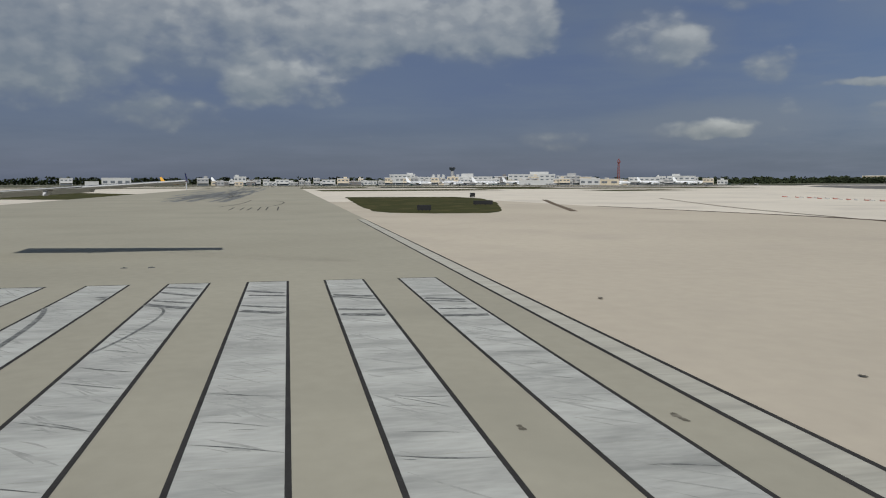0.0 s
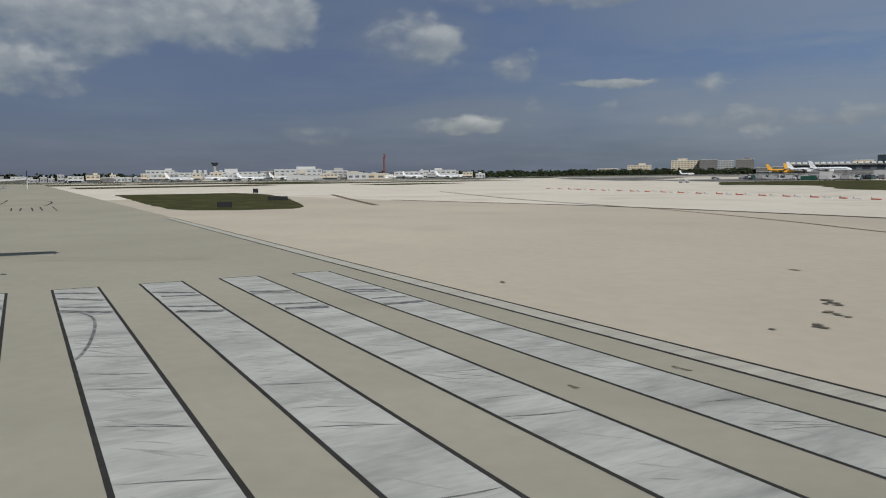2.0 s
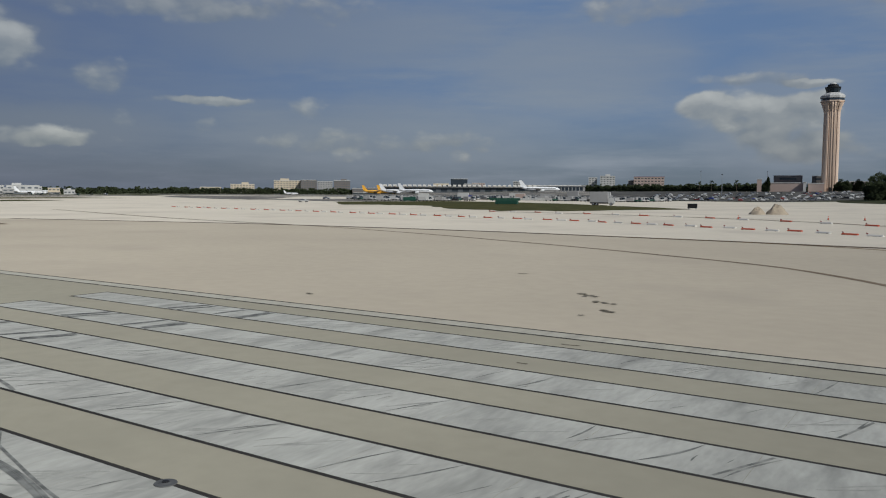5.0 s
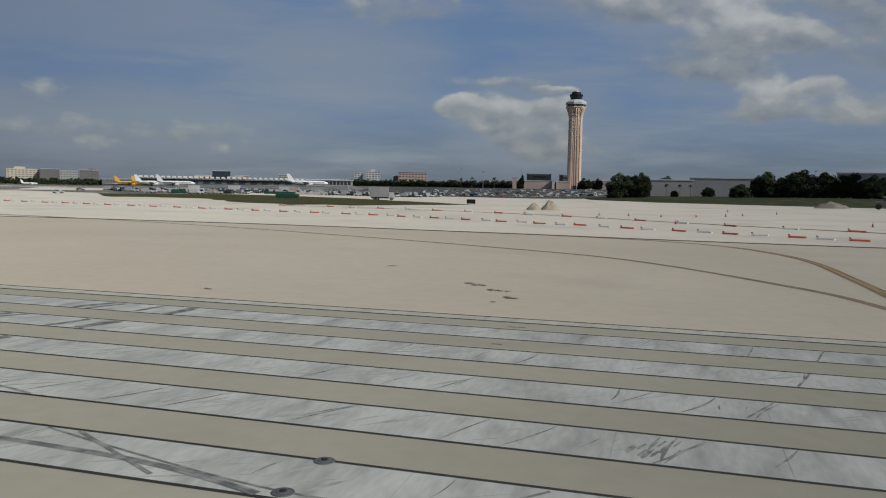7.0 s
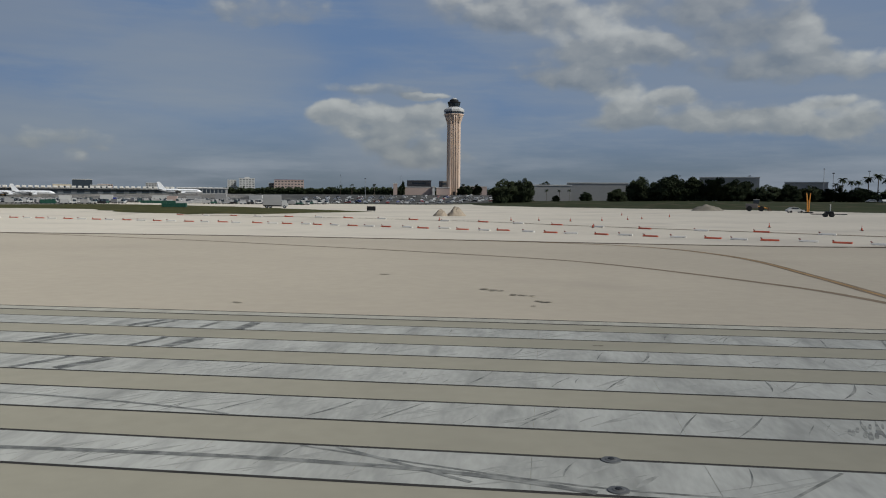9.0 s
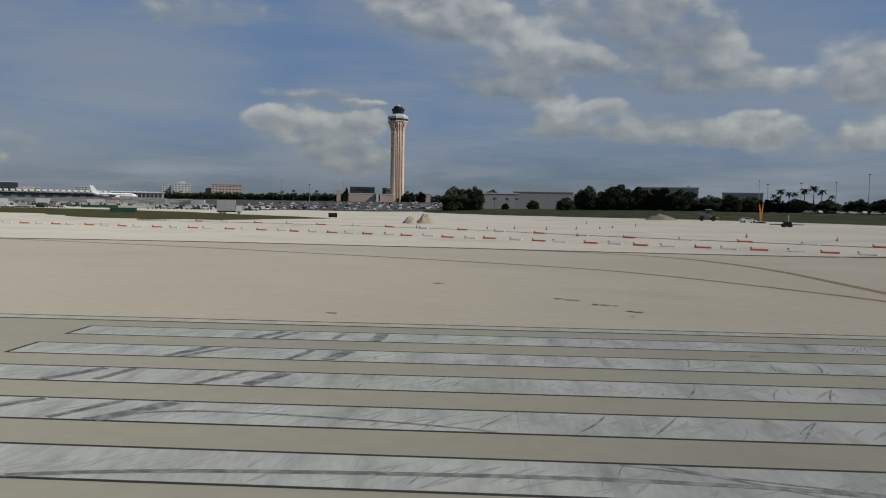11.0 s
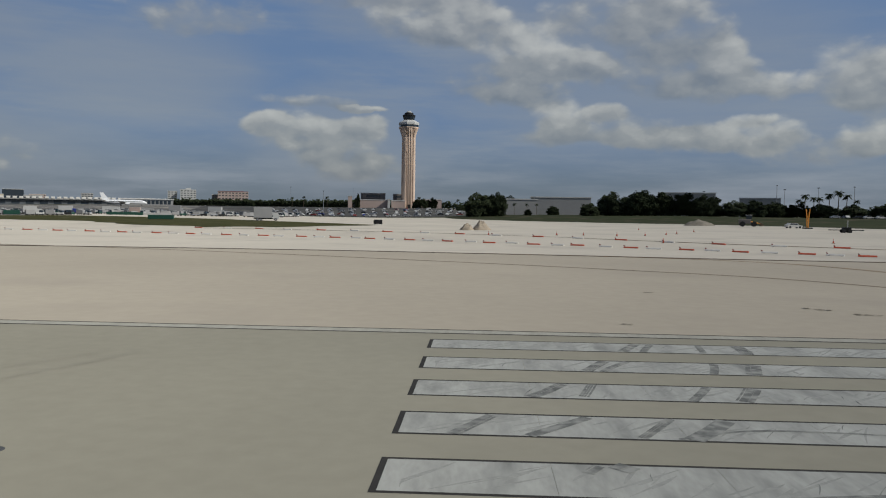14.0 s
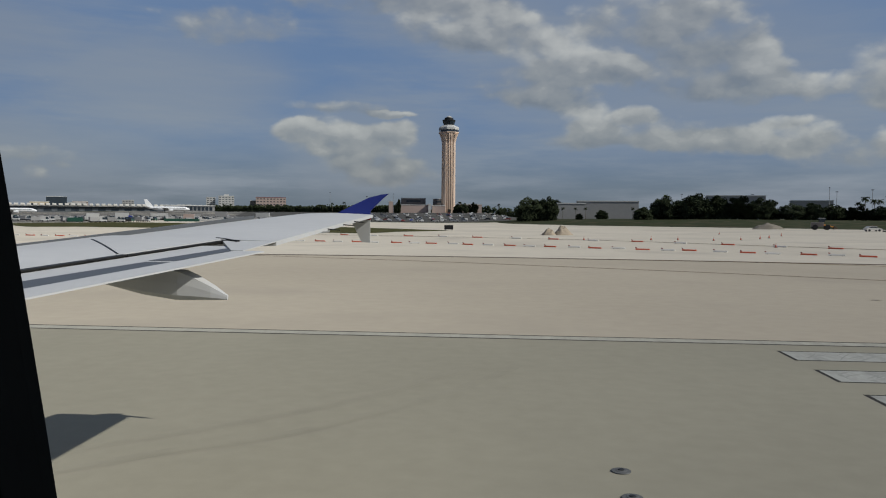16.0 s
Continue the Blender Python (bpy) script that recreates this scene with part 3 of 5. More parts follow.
# stains on the bare concrete
random.seed(9)
bm = bmesh.new()
for x, y, rx, ry in ((18.6, 12.45, 0.42, 0.22), (18.95, 12.15, 0.42, 0.2), (19.3, 11.9, 0.36, 0.2), (20.2, 10.35, 0.36, 0.22), (20.65, 10.15, 0.4, 0.2), (21.45, 8.1, 0.34, 0.2), (21.75, 7.8, 0.4, 0.2), (7.95, 5.13, 0.3, 0.16), (23.35, 0.5, 0.4, 0.16), (23.5, -2.75, 0.22, 0.1), (21.16, 6.33, 0.2, 0.1), (11.85, 19.25, 0.5, 0.2)):
    for _ in range(3):
        ring = []
        ox, oy = random.gauss(0, rx * 0.4), random.gauss(0, ry * 0.3)
        for i in range(14):
            a = 2 * math.pi * i / 14
            s = 0.7 + 0.6 * random.random()
            ring.append(bm.verts.new((x + ox + rx * 0.42 * s * math.cos(a), y + oy + ry * 0.5 * s * math.sin(a), 0.004 + 0.0015 * _)))
        bm.faces.new(ring)
oil = new("oil_stains", mesh_of(bm, "oil_stains", M_OIL))
tagged(oil, "dark brown oil stains on the concrete", "stain", kind="stuff")

# faint dusty tracks of wheels that turned off across the bare runway
for pts in ([(-20.5, -15.8), (-18.4, -14.4), (-16.7, -12.9), (-14.8, -11.0), (-13.3, -9.1), (-11.8, -6.6), (-10.4, -4.0)], [(-19.0, -16.4), (-17.5, -15.3), (-16.2, -14.1), (-14.5, -12.9), (-12.8, -10.8), (-11.3, -8.5), (-9.9, -5.7), (-9.0, -3.3)]):
    bm = bmesh.new()
    run = spline(pts, 0.4)
    for k in range(5):
        ribbon(bm, run, random.uniform(0.05, 0.12), 0.003 + 0.0006 * k, off=(k - 2) * 0.08 + random.uniform(-0.02, 0.02))
    tagged(new("wheel_track", mesh_of(bm, "wheel_track", M_TRACK)), "faint grey wheel track curving over the concrete", "tyre mark", "wheel tracks on the bare concrete", "structure")

# inset lights beside the stripes
def build_inset():
    ob = thing("runway_light", "round steel inset runway light flush in the concrete", "runway light", "inset runway lights")
    bm = bmesh.new()
    prof = [(0.26, 0.003), (0.25, 0.018), (0.16, 0.022), (0.13, 0.034), (0.05, 0.036)]
    rings(bm, [[(r * math.cos(2 * math.pi * i / 20), r * math.sin(2 * math.pi * i / 20), z) for i in range(20)] for r, z in prof])
    part("rim", bm, M_RIM, ob)
    bm = bmesh.new()
    tube(bm, (0, 0, 0.034), (0, 0, 0.05), 0.09, 0.07, 14)
    part("lens", bm, M_DARK, ob)
    return ob


inset = build_inset()
inset.scale = (0.72, 0.72, 0.9)
inset.matrix_basis = pose(22.9, -14.1, 0.004) @ Matrix.Diagonal((0.72, 0.72, 0.9, 1))
for x, y in ((22.9, -15.6), (-7.4, -14.3), (-7.4, -15.7)):
    copy_thing(inset, pose(x, y, 0.004))

# lines on the shoulder and the pale apron
LINES = (("edge_line", [(-104, 50.5), (-81, 55.5), (-60, 60.2), (-44, 62), (-17, 62.9), (0.5, 61.6), (13, 60.5), (24, 59), (35, 58.1), (46, 57.8), (60, 58), (100, 59)], (0.0,), 1.6, "long dark taxiway edge line on pale concrete"),
         ("lead_line", [(-166, 94), (-91, 71), (-48, 62), (-31.5, 57.4), (-15, 51.6), (-5.5, 47.5), (2.2, 44.2), (8.6, 41.2), (14.4, 38.2), (19.4, 35.6), (23.9, 32.6), (27.8, 28.4), (31, 24), (33.9, 19.4), (36.0, 15.7), (37.4, 11.4), (38.2, 8), (39.2, 3)], (0.0,), 0.56, "curved brown taxi line across the shoulder"),
         ("turn_line", [(2, 61.6), (14, 60), (24, 57.4), (30.7, 53.6), (34.1, 49.4), (36.0, 45.2), (37.5, 40.0), (38.3, 33.9), (38.5, 25.5), (38.6, 20), (38.6, 15), (38.7, 11), (39.4, 4)], (-0.26, 0.26), 0.24, "yellow and black double taxi line curving to the runway"))
for nm, pts, offs, wide, lab in LINES:
    ob = thing(nm, lab, "taxiway marking", kind="structure")
    run = spline(pts)
    for off in offs:
        bm = bmesh.new()
        ribbon(bm, run, wide, -0.022 if nm != "lead_line" else -0.020, off=off)
        part("line", bm, M_EDGE if nm == "edge_line" else M_SEAL, ob, "dark brown worn line")
    if nm == "turn_line":
        bm = bmesh.new()
        ribbon(bm, run, 0.22, -0.016)
        part("stripe", bm, M_YELLOW, ob, "faded yellow paint")
ob = thing("old_line", "short black line across the pale apron", "taxiway marking", kind="structure")
bm = bmesh.new()
ribbon(bm, [Vector((-158, 58)), Vector((-120, 47.5)), Vector((-80, 37))], 1.3, -0.022)
part("line", bm, M_SEAL, ob)

ob = thing("dirt_line", "thin dusty dark line along the far barricades", "pavement marking", kind="structure")
bm = bmesh.new()
ribbon(bm, spline([(-60, 139), (-14, 119.5), (11, 106), (24, 95.2), (36, 86.2), (49, 77.6), (75, 60)], 1.0), 0.6, -0.03)
part("line", bm, M_SEAL, ob)

# the outlined runway figures beyond the threshold
ob = thing("runway_number_outline", "black outlined figures painted on the runway", "runway marking", kind="structure")
for a, b in (((-96, -16.6), (-112, -16.6)), ((-97, -14.8), (-111, -14.8)), ((-96, -13.6), (-110, -13.4)), ((-95, -11.9), (-111, -11.9)), ((-96, -10.6), (-112.5, -10.6)), ((-94, -8.7), (-114, -8.7))):
    bm = bmesh.new()
    ribbon(bm, [Vector(a), Vector(b)], 0.22, 0.006)
    part("bar", bm, M_BLACK, ob)
for pts in ([(-115, -19.5), (-130, -17.4), (-146, -16.5), (-168, -16.1)], [(-114, -12.1), (-117, -10.1), (-128.6, -8.7), (-141, -7.9), (-152, -8.2), (-157, -9.6)]):
    bm = bmesh.new()
    ribbon(bm, spline(pts), 0.3, 0.006)
    part("stroke", bm, M_BLACK, ob)
# rubbered touchdown zone and dark strips
bm = bmesh.new()
random.seed(2)
for _ in range(130):
    x = random.uniform(-640, -150) if _ % 2 else random.uniform(-330, -150)
    y = random.gauss(-32, 6)
    l = random.uniform(30, 90)
    ribbon(bm, [Vector((x, y)), Vector((x - l, y + random.gauss(0, 0.6)))], random.uniform(0.5, 2.0), 0.01 + 0.001 * (_ % 9))
tagged(new("touchdown_rubber", mesh_of(bm, "touchdown_rubber", M_RUBBER)), "dark rubber deposits along the runway", "tyre marks", kind="stuff")

# ------------------------------------------------------------------ grass
for i, (a, b, c, d) in enumerate(((-560, -640, -250, 60), (-600, -680, 70, 420), (-720, -800, -300, 360), (-760, -840, 380, 620), (-850, -880, -300, 500))):
    sheet("taxiway", [(a, c), (a - 30, d), (b - 30, d), (b, c)], -0.03, M_ASPHALT if i % 2 else M_GRASS, "dark far strip between the pale taxiways", "taxiway", wobble=5, step=14)
sheet("grass_island", [(-206, 10), (-150, 8), (-117, 6.5), (-88, 6.3), (-81, 8), (-76.5, 14), (-76, 22), (-84, 26.5), (-119, 35.5), (-152, 42.5), (-180, 46), (-202, 43)], -0.02, M_GRASS, "olive mown grass island between taxiways", "grass", wobble=0.7, step=4)
sheet("grass_wedge", [(-27, 189), (-32, 173), (-43, 141), (-57.5, 142), (-82, 156), (-104, 179), (-157, 197), (-194, 237), (-179, 306), (-140, 293), (-99, 264), (-43, 207)], -0.02, M_GRASS, "dark strip of grass beside the apron", "grass", wobble=3, step=6)
sheet("grass_strip", [(-190, -62), (-240, -50), (-270, -50), (-380, -130), (-380, -190), (-205, -100)], -0.02, M_GRASS, "flat green grass strip beside the runway", "grass", wobble=2, step=8)
for a, b, c, d in ((-360, -430, 10, 110), (-450, -540, 120, 330), (-330, -380, 150, 210), (-520, -600, -60, 200)):
    sheet("grass_strip", [(a, c), (a - 20, d), (b - 20, d), (b, c)], -0.02, M_GRASS, "thin far strip of grass between taxiways", "grass", wobble=4, step=12)
sheet("grass_field", [(-5, 470), (-19, 394), (-8, 357), (50, 299), (80, 259), (102, 214), (115, 182), (140, 119), (300, 62), (900, 200), (900, 760), (60, 760)], -0.03, M_GREEN, "dark green grass field in front of trees", "grass", wobble=3, step=10)
sheet("grass_verge", [(-19, 394), (-47, 417), (-90, 435), (-150, 445), (-200, 445), (-263, 436), (-270, 452), (-200, 466), (-140, 467), (-84, 458), (-38, 440), (-10, 425)], -0.025, M_GREEN, "narrow dark grass verge in front of the parking lot", "grass", wobble=2, step=8)
sheet("parking_lot", [(-5, 470), (60, 760), (60, 980), (-520, 1010), (-700, 760), (-330, 472), (-263, 437), (-200, 446), (-150, 446), (-90, 436), (-47, 418), (-19, 394)], -0.04, M_ASPHALT, "wide grey asphalt parking lot and road", "parking lot")
sheet("terminal_apron", [(-205, 470), (-150, 446), (-200, 443), (-225, 415), (-205, 360), (-186, 314), (-200, 245), (-330, 300), (-600, 450), (-700, 570), (-960, 700), (-960, 1010), (-520, 1020), (-330, 900)], -0.035, M_TERMINAL, "dark stained concrete apron before the concourse", "apron", wobble=4, step=14)
sheet("taxiway", [(-300, 300), (-285, 385), (-390, 540), (-470, 500)], -0.03, M_APRON, "pale concrete lane across the dark apron", "taxiway", wobble=5, step=14)
sheet("taxiway", [(-620, 480), (-500, 560), (-520, 640), (-700, 600)], -0.03, M_APRON, "pale concrete lane across the dark apron", "taxiway", wobble=5, step=14)
# ------------------------------------------------------------------ control tower
def build_tower():
    """Four broad corner piers round a ribbed core, flaring into an octagonal head with a dark glass cab."""
    ob = thing("control_tower", "tall beige concrete airport control tower with dark glass cab", "control tower", at=stood(-80, 838, 0, 0, 0, 17))

    def octagon(r, z, cut=0.42, turn=0.0):
        pts = []
        for q in range(4):
            for sgn in (-1, 1):
                a = math.pi / 2 * q + turn
                u, v = r, sgn * r * cut
                pts.append((u * math.cos(a) - v * math.sin(a), u * math.sin(a) + v * math.cos(a), z))
        return pts
    bm = bmesh.new()
    rings(bm, [octagon(6.75, 0), octagon(6.75, 80), octagon(7.8, 84), octagon(9.5, 88.6)])
    part("core", bm, M_TOWERD, ob, "recessed tan concrete core")
    pier = bmesh.new()
    prof = ((3.0, 5.2), (4.2, 6.9), (5.4, 6.5), (6.5, 5.4), (6.9, 4.2), (5.2, 3.0))
    rings(pier, [[(x * k, y * k, z) for x, y in prof] for z, k in ((0, 1.0), (60, 0.985), (79, 0.98), (83.5, 1.12), (88.6, 1.34))])
    me = mesh_of(pier, "pier", M_TOWER)
    for q in range(4):
        o = new("pier", me)
        o.parent = ob
        o.matrix_local = pose(0, 0, 0, 0, 0, 90 * q)
    rib = bmesh.new()
    rings(rib, [[(x + 0.75 * math.cos(a) * k, y + 0.75 * math.sin(a) * k, z) for a in [2 * math.pi * i / 10 for i in range(10)]] for x, y, z, k in ((6.5, 0, 0, 1), (6.5, 0, 79, 1), (7.6, 0, 84, 1.1), (9.3, 0, 88.6, 1.2))])
    me = mesh_of(rib, "rib", M_TOWER, True)
    for q in range(4):
        for off in (-1.15, 1.15):
            o = new("rib", me)
            o.parent = ob
            o.matrix_local = pose(0, 0, 0, 0, 0, 90 * q) @ Matrix.Translation((0, off, 0))
    door = bmesh.new()
    box(door, -1.6, 1.6, -0.3, 0.3, 0, 4.2, 0.1)
    part("doorway", door, M_DARK, ob).matrix_local = pose(-0.2, -7.5, 0, 0, 0, 0)
    for nm, mt, prof in (("gallery_base", M_TOWER, ((9.6, 88.6), (10.4, 89.6), (10.4, 90.6), (10.0, 90.6))), ("window_band", M_GLASS, ((9.9, 90.6), (9.9, 93.0))),
                         ("collar", M_WALLW, ((10.5, 93.0), (10.5, 95.2), (9.6, 96.4), (7.4, 97.6), (6.4, 98.4)))):
        bm = bmesh.new()
        rings(bm, [octagon(r, z, 0.414) for r, z in prof])
        part(nm, bm, mt, ob, {"window_band": "dark glass band", "collar": "pale octagonal collar"}.get(nm, ""))
    bm = bmesh.new()
    rings(bm, [[(r * math.cos(2 * math.pi * i / 12), r * math.sin(2 * math.pi * i / 12), z) for i in range(12)] for r, z in ((5.6, 98.4), (6.9, 103.2))])
    cab = part("cab", bm, M_GLASS, ob, "dark sloping glass cab")
    for i in range(12):
        a = 2 * math.pi * i / 12
        bm = bmesh.new()
        tube(bm, (5.65 * math.cos(a), 5.65 * math.sin(a), 98.4), (6.95 * math.cos(a), 6.95 * math.sin(a), 103.2), 0.12, n=6)
        part("mullion", bm, M_DARK, cab)
    bm = bmesh.new()
    rings(bm, [[(r * math.cos(2 * math.pi * i / 24), r * math.sin(2 * math.pi * i / 24), z) for i in range(24)] for r, z in ((7.1, 103.2), (7.1, 104.2), (5.0, 104.8), (4.8, 106.6), (3.6, 107.0))])
    part("roof", bm, M_DARK, ob)
    bm = bmesh.new()
    rings(bm, [[(r * math.cos(2 * math.pi * i / 16), r * math.sin(2 * math.pi * i / 16), z) for i in range(16)] for r, z in ((3.2, 106.9), (3.1, 107.6), (2.3, 108.4), (0.9, 108.9))])
    part("radome", bm, M_WALLW, ob)
    ob.scale = (1, 1, 0.976)
    return ob


build_tower()

# ------------------------------------------------------------------ buildings
def building(label, category, x, y, w, d, h, wall=None, floors=0, bays=0, yaw=None, roof=None, setback=None, name="building"):
    """A block that faces the airfield, with parapet roof and windows set into its front."""
    yaw = math.degrees(math.atan2(y + 20, x - 25)) - 90 if yaw is None else yaw
    ob = thing(name, label, category, at=stood(x, y, -0.1, 0, 0, yaw))
    bm = bmesh.new()
    box(bm, -w / 2, w / 2, 0, d, 0, h)
    part("wall", bm, wall or M_WALLW, ob)
    bm = bmesh.new()
    box(bm, -w / 2 - 0.3, w / 2 + 0.3, -0.3, d + 0.3, h, h + 0.7)
    part("roof", bm, roof or M_ROOF, ob)
    if setback:
        sw, sh, sx = setback
        bm = bmesh.new()
        box(bm, sx - sw / 2, sx + sw / 2, d * 0.25, d * 0.8, h + 0.7, h + 0.7 + sh, 0.1)
        part("roof_block", bm, wall or M_WALLW, ob)
    if floors > 1:
        # dark slab proud of the wall, coloured as a shadowed ground floor
        bm = bmesh.new()
        box(bm, -w * 0.46, w * 0.46, -0.12, 0.2, 0, h / floors * 0.62)
        part("ground_floor_shade_band", bm, M_PANE, ob)
        bm = bmesh.new()
        box(bm, -w * 0.48, w * 0.48, -2.2, 0, h / floors * 0.66, h / floors * 0.74)
        part("canopy", bm, roof or M_ROOF, ob)
    if floors:
        fh, bw = h / floors, w / bays
        bm = bmesh.new()
        box(bm, -bw * 0.29, bw * 0.29, -0.06, 0.25, 0, fh * 0.36)
        me = mesh_of(bm, "window", M_PANE if x < -900 else M_GLASS)
        for f in range(1 if floors > 1 else 0, floors):
            for b in range(bays):
                o = new("window", me)
                o.parent = ob
                o.matrix_local = pose(-w / 2 + bw * (b + 0.5), 0, fh * (f + 0.3))
    return ob


W1, W2 = "white", "terminal building"
building("white concrete terminal block with window rows", W2, -1182, 377, 75, 40, 16, M_WALLW, 3, 9, setback=(30, 4, 12))
building("long low white cargo hangar with plain front", "hangar", -989, 323, 46, 30, 6.2, M_WALLW)
building("low white hangar with dark door openings", "hangar", -983, 397, 27, 25, 8.4, M_WALLW, 1, 3)
building("low cream hangar beside the white one", "hangar", -973, 421, 26, 25, 7.8, M_WALLT, 1, 2)
building("white terminal building with flat roof", W2, -1089, 527, 47, 30, 10.3, M_WALLW, 2, 6)
building("white office block at the terminal end", W2, -1091, 589, 42, 30, 12.5, M_WALLW, 2, 5, setback=(12, 3, -8))
building("pale terminal block with stepped roof", W2, -1224, 206, 39, 30, 12, M_WALLW, 3, 5)
building("pale grey terminal block with windows", W2, -1163, 432, 39, 30, 13.4, M_WALLG, 3, 5, setback=(14, 4, 5))
building("white terminal building with windows", W2, -1220, 290, 62, 30, 12.5, M_WALLW, 3, 8, setback=(20, 5, -10))
building("white block far across the field", "building", -1319, -354, 19, 20, 11, M_WALLW, 2, 3)
building("large white maintenance hangar with grey doors", "hangar", -1218, -258, 41, 40, 10.8, M_WALLW, 1, 4)
building("small white airport shed", "building", -1211, -291, 19, 20, 5.5, M_WALLW)
building("tall white terminal block", W2, -1230, 175, 41, 30, 16, M_WALLW, 3, 6, setback=(10, 2.5, 12))
building("low white concourse with dark windows", W2, -1221, 250, 50, 30, 8.3, M_WALLW, 2, 8)
building("low white concourse end", W2, -1110, 480, 40, 30, 8.0, M_WALLW, 1, 7)
building("tan low apartment block", "building", -1421, 1203, 47, 20, 15, M_WALLT, 4, 7)
building("pale hotel block with roof box", "building", -1374, 1257, 54, 20, 22, M_WALLT, 5, 8, setback=(16, 4, 6))
building("tan hotel with grid of windows", "hotel", -1233, 1260, 59, 22, 30, M_WALLT, 7, 9, setback=(20, 4, -6))
building("dark glass office block", "office building", -1185, 1278, 35, 25, 31, M_WALLB, 7, 6)
building("grey glazed office block between two darker ones", "office building", -1158, 1301, 33, 25, 28, M_WALLG, 6, 6)
building("brown office block at the end of a row", "office building", -1130, 1326, 36, 25, 30.5, M_WALLB, 6, 7, setback=(12, 3, 4))
building("dark blue glass office tower", "office building", -931, 1500, 38, 25, 36, M_GLASS)
building("white twin apartment tower", "building", -597, 1555, 31, 20, 41, M_WALLW, 9, 5, setback=(10, 3, 0))
building("pink and tan office block with red roof edge", "office building", -453, 1395, 54, 25, 35, M_WALLP, 7, 9, roof=M_RED)
building("dark glazed office block behind the low tan building", "office building", -119.5, 846, 27, 20, 16, M_WALLB, 3, 1)
building("second dark glazed office beside the tower shaft", "office building", -92, 850, 11, 16, 15.4, M_WALLB, 3, 1)
building("long plain tan low building at the tower foot", "building", -114.5, 806, 33, 20, 8.2, M_WALLP)
building("white stair block at the end of the tan building", "building", -97, 804, 2.6, 14, 8.8, M_WALLW)
building("low brown walled building at the tower foot", "building", -88, 812, 14, 18, 7.6, M_WALLP)
building("slim pinkish service block near the tower", "building", -138, 802, 4.2, 8, 12, M_WALLP)
building("brownish block beside the tower foot", "building", -56, 838, 26, 20, 9.6, M_WALLP)
building("grey plain warehouse with small windows", "warehouse", 25, 492, 26, 25, 10, M_WALLG)
building("grey windowless warehouse beside trees", "warehouse", 57, 531, 42, 30, 12, M_WALLG)
building("pale flat roofed hangar behind trees", "hangar", 150, 554, 40, 25, 16.5, M_WALLG, roof=M_WHITEP)
building("pale low building behind trees", "building", 198, 541, 27, 25, 13, M_WALLG, 1, 6)
building("pale low building behind palms", "building", 314, 534, 44, 25, 10, M_WALLG, 2, 9)

for lab, x, y, w, h, wall, fl, ba in (("pink and white office block behind the concourse", -895, 1525, 30, 27, M_WALLP, 6, 6), ("pale apartment block on the skyline", -790, 1520, 22, 30, M_WALLG, 8, 4), ("white stepped apartment block on the skyline", -762, 1530, 30, 22, M_WALLW, 6, 6),
                                      ("tan office block on the skyline", -722, 1535, 34, 18, M_WALLT, 5, 7), ("pale low hotel on the skyline", -680, 1540, 26, 22, M_WALLW, 6, 5), ("grey office block beside the pink one", -486, 1398, 14, 29, M_WALLB, 7, 3), ("second white apartment tower of a pair", -632, 1560, 18, 38, M_WALLW, 9, 3)):
    building(lab, "building", x, y, w, 18, h, wall, fl, ba)
random.seed(55)
for i in range(84):
    yy = -120 + i * 9.1 + random.uniform(-6, 6)
    hh = random.uniform(3.5, 9.5) if random.random() < 0.75 else random.uniform(9, 13)
    ww = random.uniform(7, 19)
    building(random.choice(("pale low annex of the far terminal", "white service shed by the far terminal", "grey plant room by the far terminal")), "building",
             -1060 - random.uniform(0, 120) + abs(yy - 200) * 0.06, yy, ww, 14, hh, random.choice((M_WALLW, M_WALLW, M_WALLG, M_WALLT, M_WALLB)), 1 if hh < 7 else 2, max(2, int(ww / 5)), name="annex",
             setback=(ww * 0.3, random.uniform(1, 3), ww * random.uniform(-0.3, 0.3)) if random.random() < 0.5 else None)
random.seed(56)
for i in range(26):
    xx = -1000 + i * 38
    building("pale low building far beyond the airfield", "building", xx + random.uniform(-12, 12), 1330 + 0.12 * xx + random.uniform(-60, 60), random.uniform(18, 45), 16, random.uniform(7, 17), random.choice((M_WALLT, M_WALLG, M_WALLW, M_WALLB)), 2, random.randint(4, 7), name="far_building")

ob = thing("old_control_tower", "small dark control tower above the white terminal", "control tower", at=stood(-1215, 254, 0))
bm = bmesh.new(); tube(bm, (0, 0, 0), (0, 0, 23), 2.6, 2.4, 12); part("shaft", bm, M_WALLG, ob)
bm = bmesh.new(); tube(bm, (0, 0, 23), (0, 0, 26.5), 4.0, 5.2, 12); part("cab", bm, M_GLASS, ob)
bm = bmesh.new(); tube(bm, (0, 0, 26.5), (0, 0, 27.6), 5.4, 5.0, 12); part("roof", bm, M_DARK, ob)

for i, y in enumerate((226, 234, 242, 258, 266)):
    ob = thing("silo", "white round concrete tower at the terminal", "silo", "white towers", at=stood(-1228, y, 0))
    bm = bmesh.new(); tube(bm, (0, 0, 0), (0, 0, 15.5), 2.7, 2.7, 16); part("drum", bm, M_WALLW, ob)
    bm = bmesh.new(); tube(bm, (0, 0, 15.5), (0, 0, 16.3), 2.9, 2.6, 16); part("cap", bm, M_ROOF, ob)

